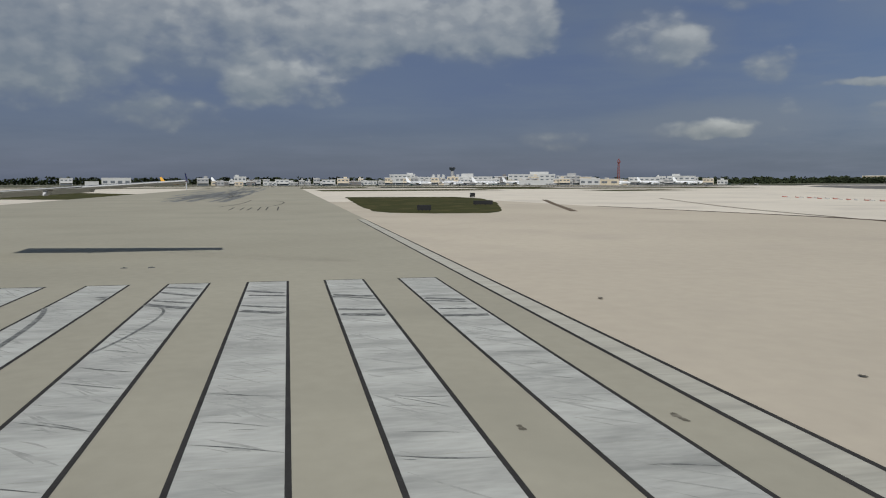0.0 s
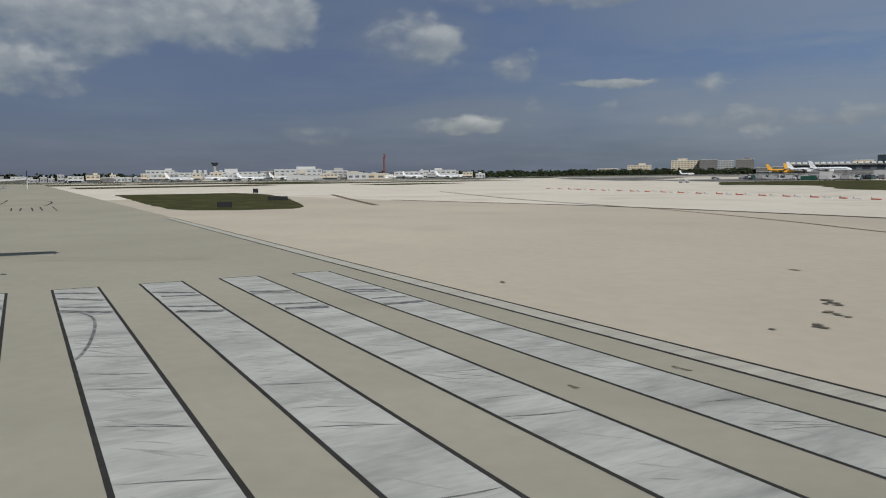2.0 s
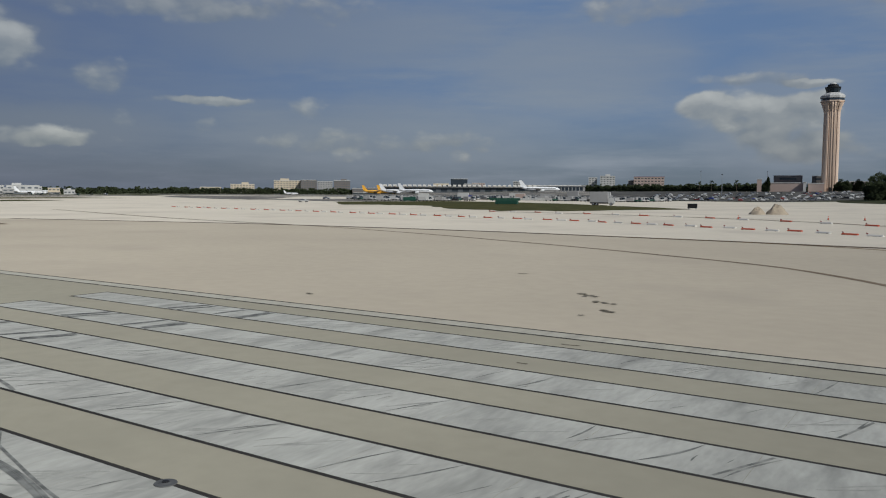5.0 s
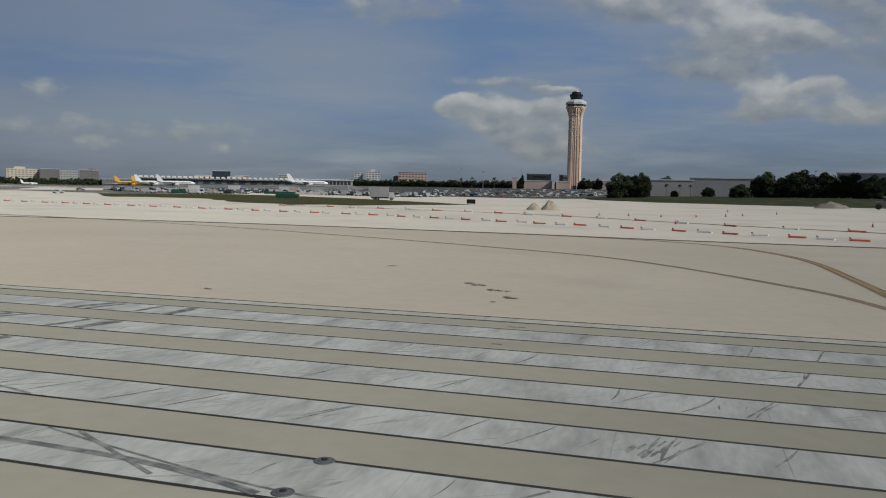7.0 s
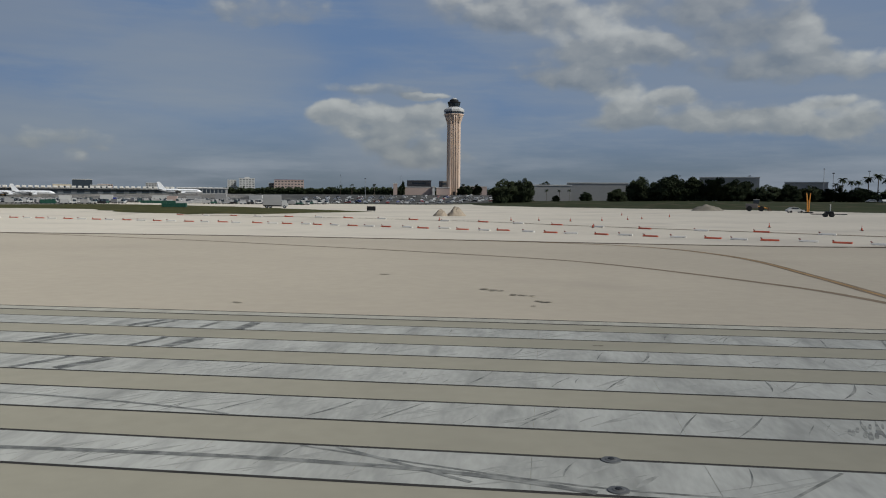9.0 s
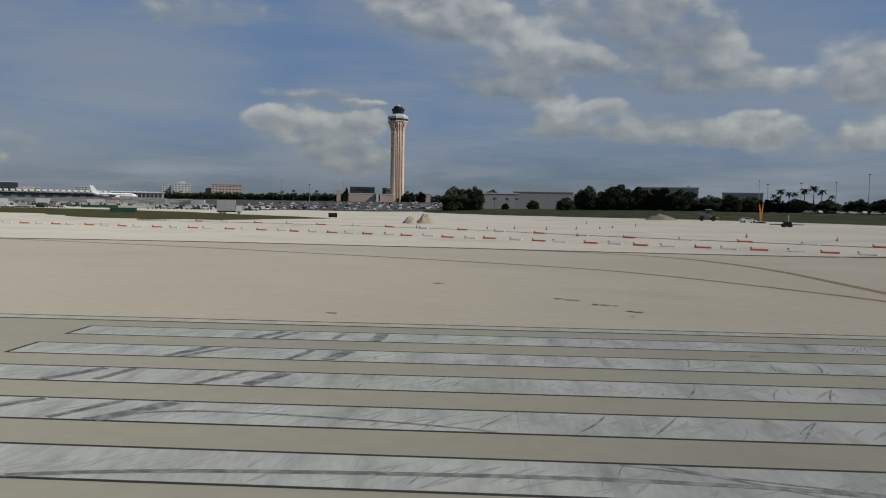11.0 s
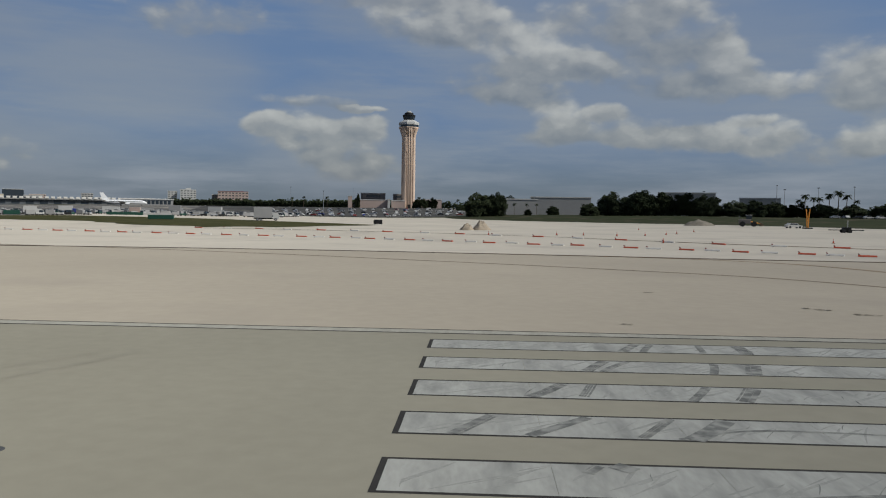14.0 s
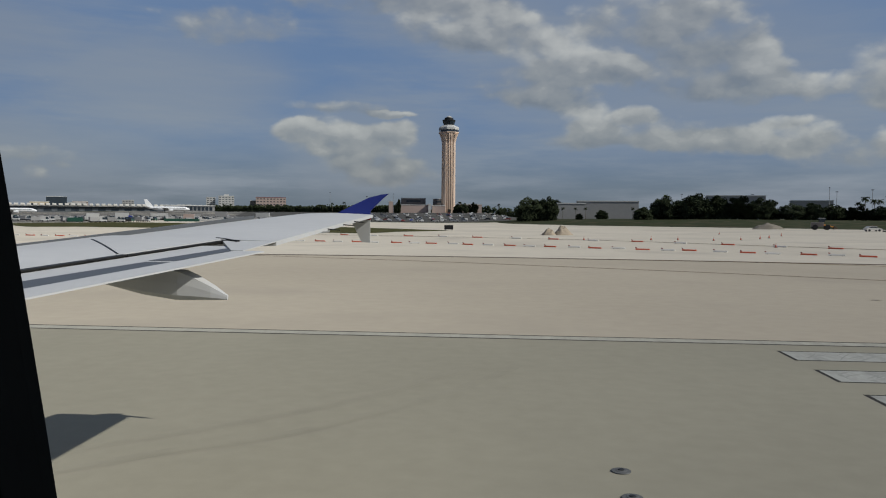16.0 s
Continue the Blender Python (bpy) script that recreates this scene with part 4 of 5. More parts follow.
# red and white lattice mast
ob = thing("lattice_mast", "thin steel lattice mast with red warning top", "mast", at=stood(-1098.6, 489, 0))
for sx, sy in ((-1, -1), (1, -1), (1, 1), (-1, 1)):
    bm = bmesh.new(); tube(bm, (sx * 1.6, sy * 1.6, 0), (sx * 0.8, sy * 0.8, 34), 0.28, n=6); part("leg", bm, M_MAST, ob)
for k in range(9):
    bm = bmesh.new(); s = 1.6 - 0.085 * k
    tube(bm, (-s, -s, k * 3.8), (s, -s, k * 3.8 + 3.8), 0.2, n=5); tube(bm, (s, -s, k * 3.8), (-s, -s, k * 3.8 + 3.8), 0.2, n=5)
    part("brace", bm, M_MAST, ob)
for k in range(5):
    bm = bmesh.new(); a = math.pi * 2 * k / 5
    tube(bm, (0, 0, 31.5), (2.6 * math.cos(a), 2.6 * math.sin(a), 34.5), 0.35, n=6); tube(bm, (2.6 * math.cos(a), 2.6 * math.sin(a), 34.5), (0, 0, 39.5), 0.35, n=6)
    part("antenna_arm", bm, M_RED, ob, "red painted antenna arm")

# long concourse
ob = thing("concourse", "long low white-roofed airport concourse with dark gates", "terminal building", at=stood(-612, 1052, 0, 0, 0, math.degrees(math.atan2(1072, -637)) - 90))
bm = bmesh.new(); box(bm, -150, 165, 0, 40, -2, 5); part("wall", bm, M_PANE, ob, "dark shaded glass front")
bm = bmesh.new(); box(bm, -152, 167, -4, 42, 6.6, 8.0, 0.2); part("roof", bm, M_WALLG, ob, "flat grey roof")
bm = bmesh.new(); box(bm, -150, 165, -1.0, 30, 5.0, 6.6); part("clerestory", bm, M_GLASS, ob)
for i in range(40):
    bm = bmesh.new(); box(bm, -150 + i * 7.9, -145 + i * 7.9, -5, 3, 8.0, 10.9, 0.5); part("roof_light", bm, M_WHITEP, ob)
for i in range(18):
    bm = bmesh.new(); box(bm, -146 + i * 17.5, -136 + i * 17.5, -0.3, 0.6, 0.4, 4.2); part("gate_window", bm, M_GLASS, ob)
ob = thing("terminal_hall", "pale glazed terminal hall at the concourse end", "terminal building", at=stood(-433, 978, 0, 0, 0, math.degrees(math.atan2(998, -458)) - 90))
bm = bmesh.new(); box(bm, -32, 32, 0, 30, -1, 7.2); part("wall", bm, M_WALLG, ob)
bm = bmesh.new(); box(bm, -33, 33, -1, 31, 7.2, 8.4, 0.2); part("roof", bm, M_ROOF, ob)
for i in range(12):
    bm = bmesh.new(); box(bm, -30 + i * 5, -26 + i * 5, -0.1, 0.5, 1.2, 6.2); part("window", bm, M_GLASS, ob)
# ------------------------------------------------------------------ barricades, cones, heaps
def build_barrier(mat, label):
    ob = thing("barricade", label, "barricade", "low barricades along the closed pavement")
    bm = bmesh.new()
    prof = ((-0.18, 0.0), (0.18, 0.0), (0.18, 0.05), (0.06, 0.2), (-0.06, 0.2), (-0.18, 0.05))
    rings(bm, [[(x, y, z) for y, z in prof] for x in (-1.0, -0.97, 0.97, 1.0)])
    part("body", bm, mat, ob)
    bm = bmesh.new()
    tube(bm, (-0.85, 0, 0.23), (-0.85, 0, 0.27), 0.05, n=8)
    tube(bm, (-0.85, 0, 0.26), (-1.05, 0, 0.36), 0.08, 0.05, n=10)
    part("lamp", bm, M_RED, ob)
    for x in (-0.7, 0.7):
        bm = bmesh.new()
        box(bm, x - 0.12, x + 0.12, -0.2, 0.2, 0.0, 0.03, 0.008)
        part("foot", bm, M_DARK, ob)
    return ob


def along(pts, step, start=0.0):
    run = spline(pts, 1.0)
    dist, nextd = 0.0, start
    for a, b in zip(run, run[1:]):
        seg = (b - a).length
        while nextd <= dist + seg:
            p = a.lerp(b, (nextd - dist) / seg)
            yield p, math.degrees(math.atan2(b.y - a.y, b.x - a.x))
            nextd += step
        dist += seg


random.seed(11)
orange_b = build_barrier(M_ORANGE, "low orange plastic airfield barricade lying on pale concrete")
white_b = build_barrier(M_WHITEP, "low white plastic airfield barricade lying on pale concrete")
used = {0: False, 1: False}
ROW_1 = [(-175, 138), (-106, 125), (-60, 114.6), (-26, 106), (-11.6, 99.2), (2.9, 91.8), (9.6, 88.4), (16, 84.6), (22.3, 81.2), (28.6, 77.3), (40.7, 70.2), (47.5, 66.5), (75, 51)]
ROW_2 = [(-60, 139), (-14, 119), (10.7, 104), (23.5, 94.7), (36, 84.7), (49.4, 76.9), (75, 60)]
for row, step, start in ((ROW_1, 3.665, 1.64), (ROW_2, 7.8, 1.32)):
    for i, (p, a) in enumerate(along(row, step, start)):
        k = i % 2
        m4 = stood(p.x + random.gauss(0, 0.2), p.y + random.gauss(0, 0.25), -0.06, 0, 0, a + random.gauss(0, 4))
        if not used[k]:
            (white_b if k else orange_b).matrix_world = m4
            used[k] = True
        else:
            copy_thing(white_b if k else orange_b, m4)


def build_cone():
    ob = thing("traffic_cone", "orange traffic cone with black base on concrete", "traffic cone", "cones on the closed pavement")
    bm = bmesh.new(); box(bm, -0.2, 0.2, -0.2, 0.2, 0, 0.05, 0.01); part("base", bm, M_DARK, ob)
    bm = bmesh.new(); tube(bm, (0, 0, 0.05), (0, 0, 0.66), 0.13, 0.03, 14); part("cone", bm, M_ORANGE, ob)
    bm = bmesh.new(); tube(bm, (0, 0, 0.40), (0, 0, 0.50), 0.078, 0.058, 14); part("band", bm, M_WHITEP, ob)
    return ob


cone = build_cone()
SPOTS = [(15.4, 115.4), (20.4, 116.8), (26, 114), (28.5, 88.7), (31.8, 118), (37, 124), (40.2, 129), (3, 110), (53.5, 90), (62.9, 81.6), (47.9, 145.5), (39.6, 163.8)]
cone.matrix_world = stood(SPOTS[0][0], SPOTS[0][1], -0.06)
for x, y in SPOTS[1:]:
    copy_thing(cone, stood(x, y, -0.06))


def heap(x, y, rx, ry, h, seed, label, mat=None, bulge=1.7):
    bm = bmesh.new()
    n, k = 40, 14
    rows = []
    for j in range(k + 1):
        r = 1 - j / k
        ring = []
        for i in range(n):
            a = 2 * math.pi * i / n
            q = Vector((math.cos(a) * r * 2.2, math.sin(a) * r * 2.2, seed))
            hh = h * (1 - r ** bulge) * (0.85 + 0.32 * noise.noise(q * 1.3) + 0.1 * noise.noise(q * 4.0)) if j else 0
            s = 1 + 0.18 * noise.noise(Vector((math.cos(a) * 1.5, math.sin(a) * 1.5, seed)))
            ring.append((rx * r * s * math.cos(a), ry * r * s * math.sin(a), max(0, hh)))
        rows.append(ring)
    rows[-1] = [(0.02 * math.cos(2 * math.pi * i / n), 0.02 * math.sin(2 * math.pi * i / n), h * 0.85) for i in range(n)]
    rings(bm, rows)
    ob = new("sand_mound", mesh_of(bm, "sand_mound", mat or M_SAND))
    ob.matrix_world = stood(x, y, -0.07)
    return tagged(ob, label, "sand mound")


heap(-1.5, 145.2, 1.7, 1.9, 1.75, 3, "low heap of pale sand on the closed pavement", bulge=1.5)
heap(1.7, 147.8, 2.4, 2.5, 2.5, 8, "taller heap of pale brown sand on the closed pavement", bulge=1.35)
heap(73, 235, 5.4, 4.0, 2.3, 5, "grey mound of rubble at the grass edge", M_RUBBLE)

ob = thing("black_cabinet", "small black equipment cabinet on short legs", "equipment box", at=stood(-27, 189, -0.02, 0, 0, 10))
bm = bmesh.new(); box(bm, -1.2, 1.2, -0.6, 0.6, 0.25, 1.45, 0.05); part("body", bm, M_DARK, ob)
for sx in (-1, 1):
    bm = bmesh.new(); box(bm, sx * 0.9 - 0.08, sx * 0.9 + 0.08, -0.5, 0.5, 0, 0.27); part("leg", bm, M_STEEL, ob)


def guide_sign(x, y, w, h, yaw):
    ob = thing("airfield_sign", "black low airfield guidance sign standing on grass", "sign", "airfield signs", at=stood(x, y, -0.02, 0, 0, yaw))
    bm = bmesh.new(); box(bm, -w / 2, w / 2, -0.12, 0.12, 0.2, 0.2 + h, 0.03); part("panel", bm, M_DARK, ob)
    for i in range(4):
        s = -w / 2 + w * (i + 0.5) / 4
        bm = bmesh.new(); tube(bm, (s, 0, 0), (s, 0, 0.22), 0.05, n=8); part("leg", bm, M_DARK, ob)


guide_sign(-85, 14.0, 2.2, 0.8, 80)
guide_sign(-113, 30.5, 3.8, 0.75, 80)
guide_sign(-190, 46.5, 1.5, 1.2, 80)

# orange drilling frame and low trailer on the closed pavement
ob = thing("orange_rig", "tall orange steel rig with forked top", "drilling rig", at=stood(90, 190, -0.06))
for sx in (-1, 1):
    bm = bmesh.new(); tube(bm, (sx * 0.22, 0, 0.4), (sx * 0.34, 0, 4.2), 0.18, 0.16, 8); part("mast", bm, M_CRANE, ob)
    bm = bmesh.new(); tube(bm, (sx * 0.34, 0, 4.1), (sx * 0.62, 0, 6.6), 0.2, 0.16, 8); part("fork", bm, M_CRANE, ob)
for k in range(6):
    z = 0.8 + 0.6 * k
    bm = bmesh.new(); tube(bm, (-0.3, 0, z), (0.3, 0, z + 0.3), 0.07, n=6); part("rung", bm, M_CRANE, ob)
bm = bmesh.new(); box(bm, -1.4, 1.4, -1.0, 1.0, 0, 0.42, 0.05); part("base", bm, M_DARK, ob)
ob.scale = (0.8, 0.8, 0.8)

ob = thing("low_trailer", "low dark equipment trailer with a thin pole", "trailer", at=stood(80, 145, -0.06, 0, 0, -8))
bm = bmesh.new(); box(bm, -3.4, 3.4, -0.8, 0.8, 0.5, 0.66, 0.05); part("bed", bm, M_DARK, ob)
bm = bmesh.new(); box(bm, -0.7, 0.9, -0.7, 0.7, 0.66, 1.2, 0.08); part("motor_box", bm, M_DARK, ob)
bm = bmesh.new(); tube(bm, (0.3, 0, 1.2), (0.3, 0, 2.7), 0.09, n=8); part("pole", bm, M_WALLW, ob)
for x in (-0.6, 0.6):
    for y in (-0.85, 0.85):
        bm = bmesh.new(); tube(bm, (x, y - 0.12, 0.4), (x, y + 0.12, 0.4), 0.4, n=16); part("wheel", bm, M_TYRE, ob)

ob = thing("wheel_loader", "dusty brown wheel loader with orange arms parked at the grass edge", "wheel loader", at=stood(85, 222, -0.06, 0, 0, -12))
bm = bmesh.new(); box(bm, -3.0, 0.4, -1.1, 1.1, 0.9, 2.3, 0.15); part("body", bm, M_WALLB, ob)
bm = bmesh.new(); box(bm, -0.9, 0.8, -0.8, 0.8, 2.3, 3.5, 0.1); part("cab", bm, M_GLASS, ob)
bm = bmesh.new(); box(bm, -1.0, 0.9, -0.9, 0.9, 3.5, 3.65, 0.04); part("cab_roof", bm, M_WALLW, ob)
for s in (-0.6, 0.6):
    bm = bmesh.new(); tube(bm, (0.6, s, 1.5), (3.3, s, 0.9), 0.16, n=8); part("arm", bm, M_CRANE, ob)
bm = bmesh.new(); rings(bm, [[(3.2, y, 0.2), (4.3, y, 0.25), (4.2, y, 0.5), (3.5, y, 1.3), (3.2, y, 1.2)] for y in (-1.4, 1.4)]); part("bucket", bm, M_SEAL, ob)
for x in (-2.0, 1.4):
    for y in (-1.1, 1.1):
        bm = bmesh.new(); tube(bm, (x, y - 0.3, 0.8), (x, y + 0.3, 0.8), 0.8, n=18); part("wheel", bm, M_TYRE, ob)

ob.scale = (1.0, 1.0, 1.0)

# ------------------------------------------------------------------ vehicles
def truck(x, y, yaw, length, h, body, cab, label, category="truck"):
    ob = thing("truck", label, category, at=stood(x, y, -0.05, 0, 0, yaw))
    bm = bmesh.new(); box(bm, -length / 2, length / 2 - 2.3, -1.25, 1.25, 1.0, h, 0.08); part("box_body", bm, body, ob)
    bm = bmesh.new()
    x1 = length / 2
    rings(bm, [[(x1 - 2.1, yy, 0.7), (x1, yy, 0.7), (x1, yy, 1.6), (x1 - 0.35, yy, 2.6), (x1 - 2.1, yy, 2.75)] for yy in (-1.2, 1.2)])
    part("cab", bm, cab, ob)
    bm = bmesh.new(); rings(bm, [[(x1 - 0.02, yy, 1.65), (x1 + 0.03, yy, 1.65), (x1 - 0.30, yy, 2.5), (x1 - 0.36, yy, 2.5)] for yy in (-1.05, 1.05)]); part("windscreen", bm, M_GLASS, ob)
    bm = bmesh.new(); box(bm, -length / 2, x1 - 0.3, -0.5, 0.5, 0.6, 1.0); part("chassis", bm, M_DARK, ob)
    for wx in (-length / 2 + 1.2, -length / 2 + 2.4, x1 - 1.2):
        for wy in (-1.05, 1.05):
            bm = bmesh.new(); tube(bm, (wx, wy - 0.16, 0.5), (wx, wy + 0.16, 0.5), 0.5, n=14); wheel = part("wheel", bm, M_TYRE, ob)
            bm = bmesh.new(); tube(bm, (wx, wy - 0.175, 0.5), (wx, wy + 0.175, 0.5), 0.26, n=10); part("rim", bm, M_STEEL, wheel)
    return ob


truck(-71, 235, 16, 8.4, 4.6, M_WALLG, M_WALLW, "grey box truck with white cab on the apron")
truck(-189, 400, 10, 8, 3.8, M_WALLP, M_WALLW, "pinkish brown box truck with white cab")
truck(-190, 534, 5, 12, 5.0, M_WALLW, M_WALLW, "white lorry on the airport road")
truck(-190, 300, 30, 7.5, 3.8, M_WALLW, M_WALLW, "white service truck beside green equipment")
truck(-222, 388, 20, 9, 4.2, M_WALLW, M_BLUEP, "white catering truck with blue cab")
truck(-252, 616, 8, 12, 5.5, M_WALLG, M_WALLW, "pale grey container lorry")


def container(x, y, yaw, l, h, mat, label, w=2.4):
    ob = thing("container", label, "container", at=stood(x, y, -0.05, 0, 0, yaw))
    bm = bmesh.new(); box(bm, -l / 2, l / 2, -w / 2, w / 2, 0.15, h, 0.04); part("body", bm, mat, ob)
    n = int(l / 0.6)
    bm = bmesh.new()
    for i in range(n):
        box(bm, -l / 2 + 0.3 + i * l / n, -l / 2 + 0.5 + i * l / n, -w / 2 - 0.05, -w / 2, 0.25, h - 0.1)
    part("ribs", bm, mat, ob)
    for s in (-1, 1):
        bm = bmesh.new(); box(bm, s * l * 0.4 - 0.15, s * l * 0.4 + 0.15, -w / 2, w / 2, 0, 0.17); part("skid", bm, M_DARK, ob)


container(-104, 227, 14, 8, 1.5, M_GREENP, "long low green container on the grass edge")
container(-197, 296, 25, 6, 1.9, M_GREENP, "green equipment container beside trucks")
container(-155, 369, 12, 44, 1.3, M_WALLW, "long low white barrier wall", 0.6)
container(-172, 348, 12, 17, 1.5, M_GREENP, "green covered fence section", 0.5)
container(-300, 600, 20, 13, 4.2, M_WALLW, "white freight container at the terminal")
container(-275, 610, 20, 12, 3.5, M_WALLG, "grey freight container at the terminal")


def build_car(mat, label):
    ob = thing("car", label, "car", "parked cars")
    bm = bmesh.new()
    prof = [(-2.2, 0.35), (2.2, 0.35), (2.25, 0.75), (1.2, 0.92), (0.6, 1.42), (-1.2, 1.45), (-1.9, 0.98), (-2.2, 0.9)]
    rings(bm, [[(px * (1 if abs(yy) < 0.8 else 0.985), yy, pz) for px, pz in prof] for yy in (-0.88, -0.78, 0.78, 0.88)])
    part("body", bm, mat, ob)
    for s in (-1, 1):
        bm = bmesh.new(); rings(bm, [[(0.95, yy, 0.98), (0.5, yy, 1.34), (-1.1, yy, 1.36), (-1.6, yy, 1.0)] for yy in (s * 0.885, s * 0.90)]); part("side_window", bm, M_GLASS, ob)
    for wx in (-1.4, 1.4):
        for wy in (-0.8, 0.8):
            bm = bmesh.new(); tube(bm, (wx, wy - 0.11, 0.32), (wx, wy + 0.11, 0.32), 0.32, n=12); part("wheel", bm, M_TYRE, ob)
    return ob


random.seed(21)
cars = [build_car(m_, l_) for m_, l_ in ((M_WALLW, "white parked car"), (M_STEEL, "silver parked car"), (M_DARK, "black parked car"), (M_RED, "dark red parked car"), (M_BLUEP, "blue parked car"))]
for o, l_ in zip(cars, ("white car parked in the airport lot", "silver car parked in the airport lot", "black car parked in the airport lot", "red car parked in the airport lot", "blue car parked in the airport lot")):
    tagged(o, l_)
spots = []
for r_ in range(11):
    for c_ in range(19):
        if random.random() < 0.8:
            yy = 476 + r_ * 22
            spots.append((-6 - yy * 0.015 - c_ * (6.6 + r_ * 0.35) + random.uniform(-1.5, 1.5), yy + random.uniform(-2, 2) - c_ * 0.9))
for i in range(13):
    spots.append((167 + i * 3.9 + random.uniform(-0.4, 0.4), 350 - i * 2.6))
seen_kinds = set()
for x, y in spots:
    k = random.choices(range(5), (7, 5, 2, 0.6, 0.3))[0]
    m4 = stood(x, y, -0.04, 0, 0, random.choice((0, 90, 90, 180)) + random.gauss(0, 3))
    if k in seen_kinds:
        copy_thing(cars[k], m4)
    else:
        cars[k].matrix_world = m4
        seen_kinds.add(k)
def build_tug(mat, label, cargo):
    ob = thing("service_vehicle", label, "service vehicle", "ground service vehicles")
    bm = bmesh.new(); box(bm, -1.6, 1.6, -0.9, 0.9, 0.45, 1.15, 0.08); part("body", bm, mat, ob)
    bm = bmesh.new(); rings(bm, [[(0.2, yy, 1.15), (1.4, yy, 1.15), (1.0, yy, 2.1), (0.3, yy, 2.1)] for yy in (-0.85, 0.85)]); part("cab", bm, M_GLASS, ob)
    bm = bmesh.new(); box(bm, 0.2, 1.15, -0.9, 0.9, 2.1, 2.2, 0.03); part("cab_roof", bm, mat, ob)
    bm = bmesh.new(); box(bm, -5.4, -2.0, -1.0, 1.0, 0.5, 0.5 + cargo, 0.06); part("cart", bm, M_WALLG if cargo > 1 else M_STEEL, ob)
    bm = bmesh.new(); tube(bm, (-2.0, 0, 0.6), (-1.5, 0, 0.6), 0.06, n=6); part("tow_bar", bm, M_DARK, ob)
    for wx in (-4.8, -2.6, -1.0, 1.0):
        for wy in (-0.8, 0.8):
            bm = bmesh.new(); tube(bm, (wx, wy - 0.12, 0.35), (wx, wy + 0.12, 0.35), 0.35, n=10); part("wheel", bm, M_TYRE, ob)
    return ob


random.seed(23)
tugs = [build_tug(M_WALLW, "white baggage tug with a grey covered cart", 1.7), build_tug(M_DARK, "dark baggage tug with a flat steel cart", 0.4), build_tug(M_GREENP, "green service tug with a grey covered cart", 1.4)]
for i in range(250):
    xx = random.uniform(-340, -95)
    yy = 300 - xx * random.uniform(0.35, 1.15)
    if i >= 150:
        xx, yy = random.uniform(-985, -930), random.uniform(-60, 640)
    if i >= 190:
        xx = random.uniform(-310, -178)
        yy = 305 - (xx + 178) * 0.75 + random.gauss(0, 22)
    m4 = stood(xx, yy, -0.04, 0, 0, random.uniform(-30, 60))
    if i < 3:
        tugs[i].matrix_world = m4
    else:
        copy_thing(tugs[random.choice((0, 0, 1, 2))], m4)
car_c = copy_thing(cars[0], stood(88.2, 195, -0.05, 0, 0, 8)); tagged(car_c, "white car parked beside the orange rig")
car_a = copy_thing(cars[0], stood(-205, 229, -0.05, 0, 0, 20)); tagged(car_a, "white car driving on the pale apron")
car_b = copy_thing(cars[1], stood(-287, 335, -0.05, 0, 0, 20)); tagged(car_b, "silver car out on the pale apron")

# ------------------------------------------------------------------ airliners
def airliner(x, y, yaw, paint, tail, length, label):
    ob = thing("airliner", label, "aeroplane", "parked airliners", at=stood(x, y, -0.05, 0, 0, yaw))
    s = length / 45.0
    prof = [(-22, 0.25, 5.4), (-18, 1.1, 4.9), (-12, 1.9, 4.3), (-6, 2.3, 4.1), (10, 2.3, 4.1), (17, 2.2, 4.0), (20.5, 1.5, 3.7), (22.5, 0.5, 3.4)]
    bm = bmesh.new()
    rings(bm, [[(px * s, r * s * math.cos(2 * math.pi * i / 20), (cz + r * math.sin(2 * math.pi * i / 20)) * s) for i in range(20)] for px, r, cz in prof])
    part("fuselage", bm, paint, ob, smooth=True)

    def blade(name, root, tip, mat):
        bm = bmesh.new()
        rings(bm, [[(px * s, py * s, pz * s) for px, py, pz in q] for q in (root, tip)])
        part(name, bm, mat, ob)
    for sy in (-1, 1):
        blade("wing", [(5, sy * 1.8, 3.2), (1, sy * 1.8, 3.7), (-4, sy * 1.8, 3.2), (0, sy * 1.8, 2.9)], [(-5.5, sy * 21, 5.0), (-6.2, sy * 21, 5.1), (-7.3, sy * 21, 5.0), (-6.2, sy * 21, 4.9)], M_WING)
        blade("stabiliser", [(-17, sy * 0.8, 5.4), (-19, sy * 0.8, 5.7), (-21.5, sy * 0.8, 5.4), (-19, sy * 0.8, 5.2)], [(-21, sy * 8, 6.0), (-21.6, sy * 8, 6.1), (-22.6, sy * 8, 6.0), (-21.6, sy * 8, 5.9)], M_WING)
        bm = bmesh.new(); tube(bm, (1.0 * s, sy * 7 * s, 2.2 * s), (5.4 * s, sy * 7 * s, 2.2 * s), 1.05 * s, 1.35 * s, 18); part("engine", bm, paint, ob)
        bm = bmesh.new(); tube(bm, (-3.0 * s, sy * 3.4 * s, 0), (-3.0 * s, sy * 3.4 * s, 3.2 * s), 0.5 * s, 0.3 * s, 10); part("main_gear", bm, M_TYRE, ob)
    blade("tail_fin", [(-14, -0.25, 6.0), (-14, 0.25, 6.0), (-21, 0.2, 5.8), (-21, -0.2, 5.8)], [(-20.2, -0.1, 13.6), (-20.2, 0.1, 13.6), (-23.4, 0.08, 13.6), (-23.4, -0.08, 13.6)], tail)
    bm = bmesh.new(); tube(bm, (17 * s, 0, 0), (17 * s, 0, 2.4 * s), 0.35 * s, 0.25 * s, 10); part("nose_gear", bm, M_TYRE, ob)
    bm = bmesh.new(); box(bm, -14 * s, 18 * s, -2.36 * s, 2.36 * s, 4.5 * s, 4.85 * s); part("window_row", bm, M_GLASS, ob)
    return ob


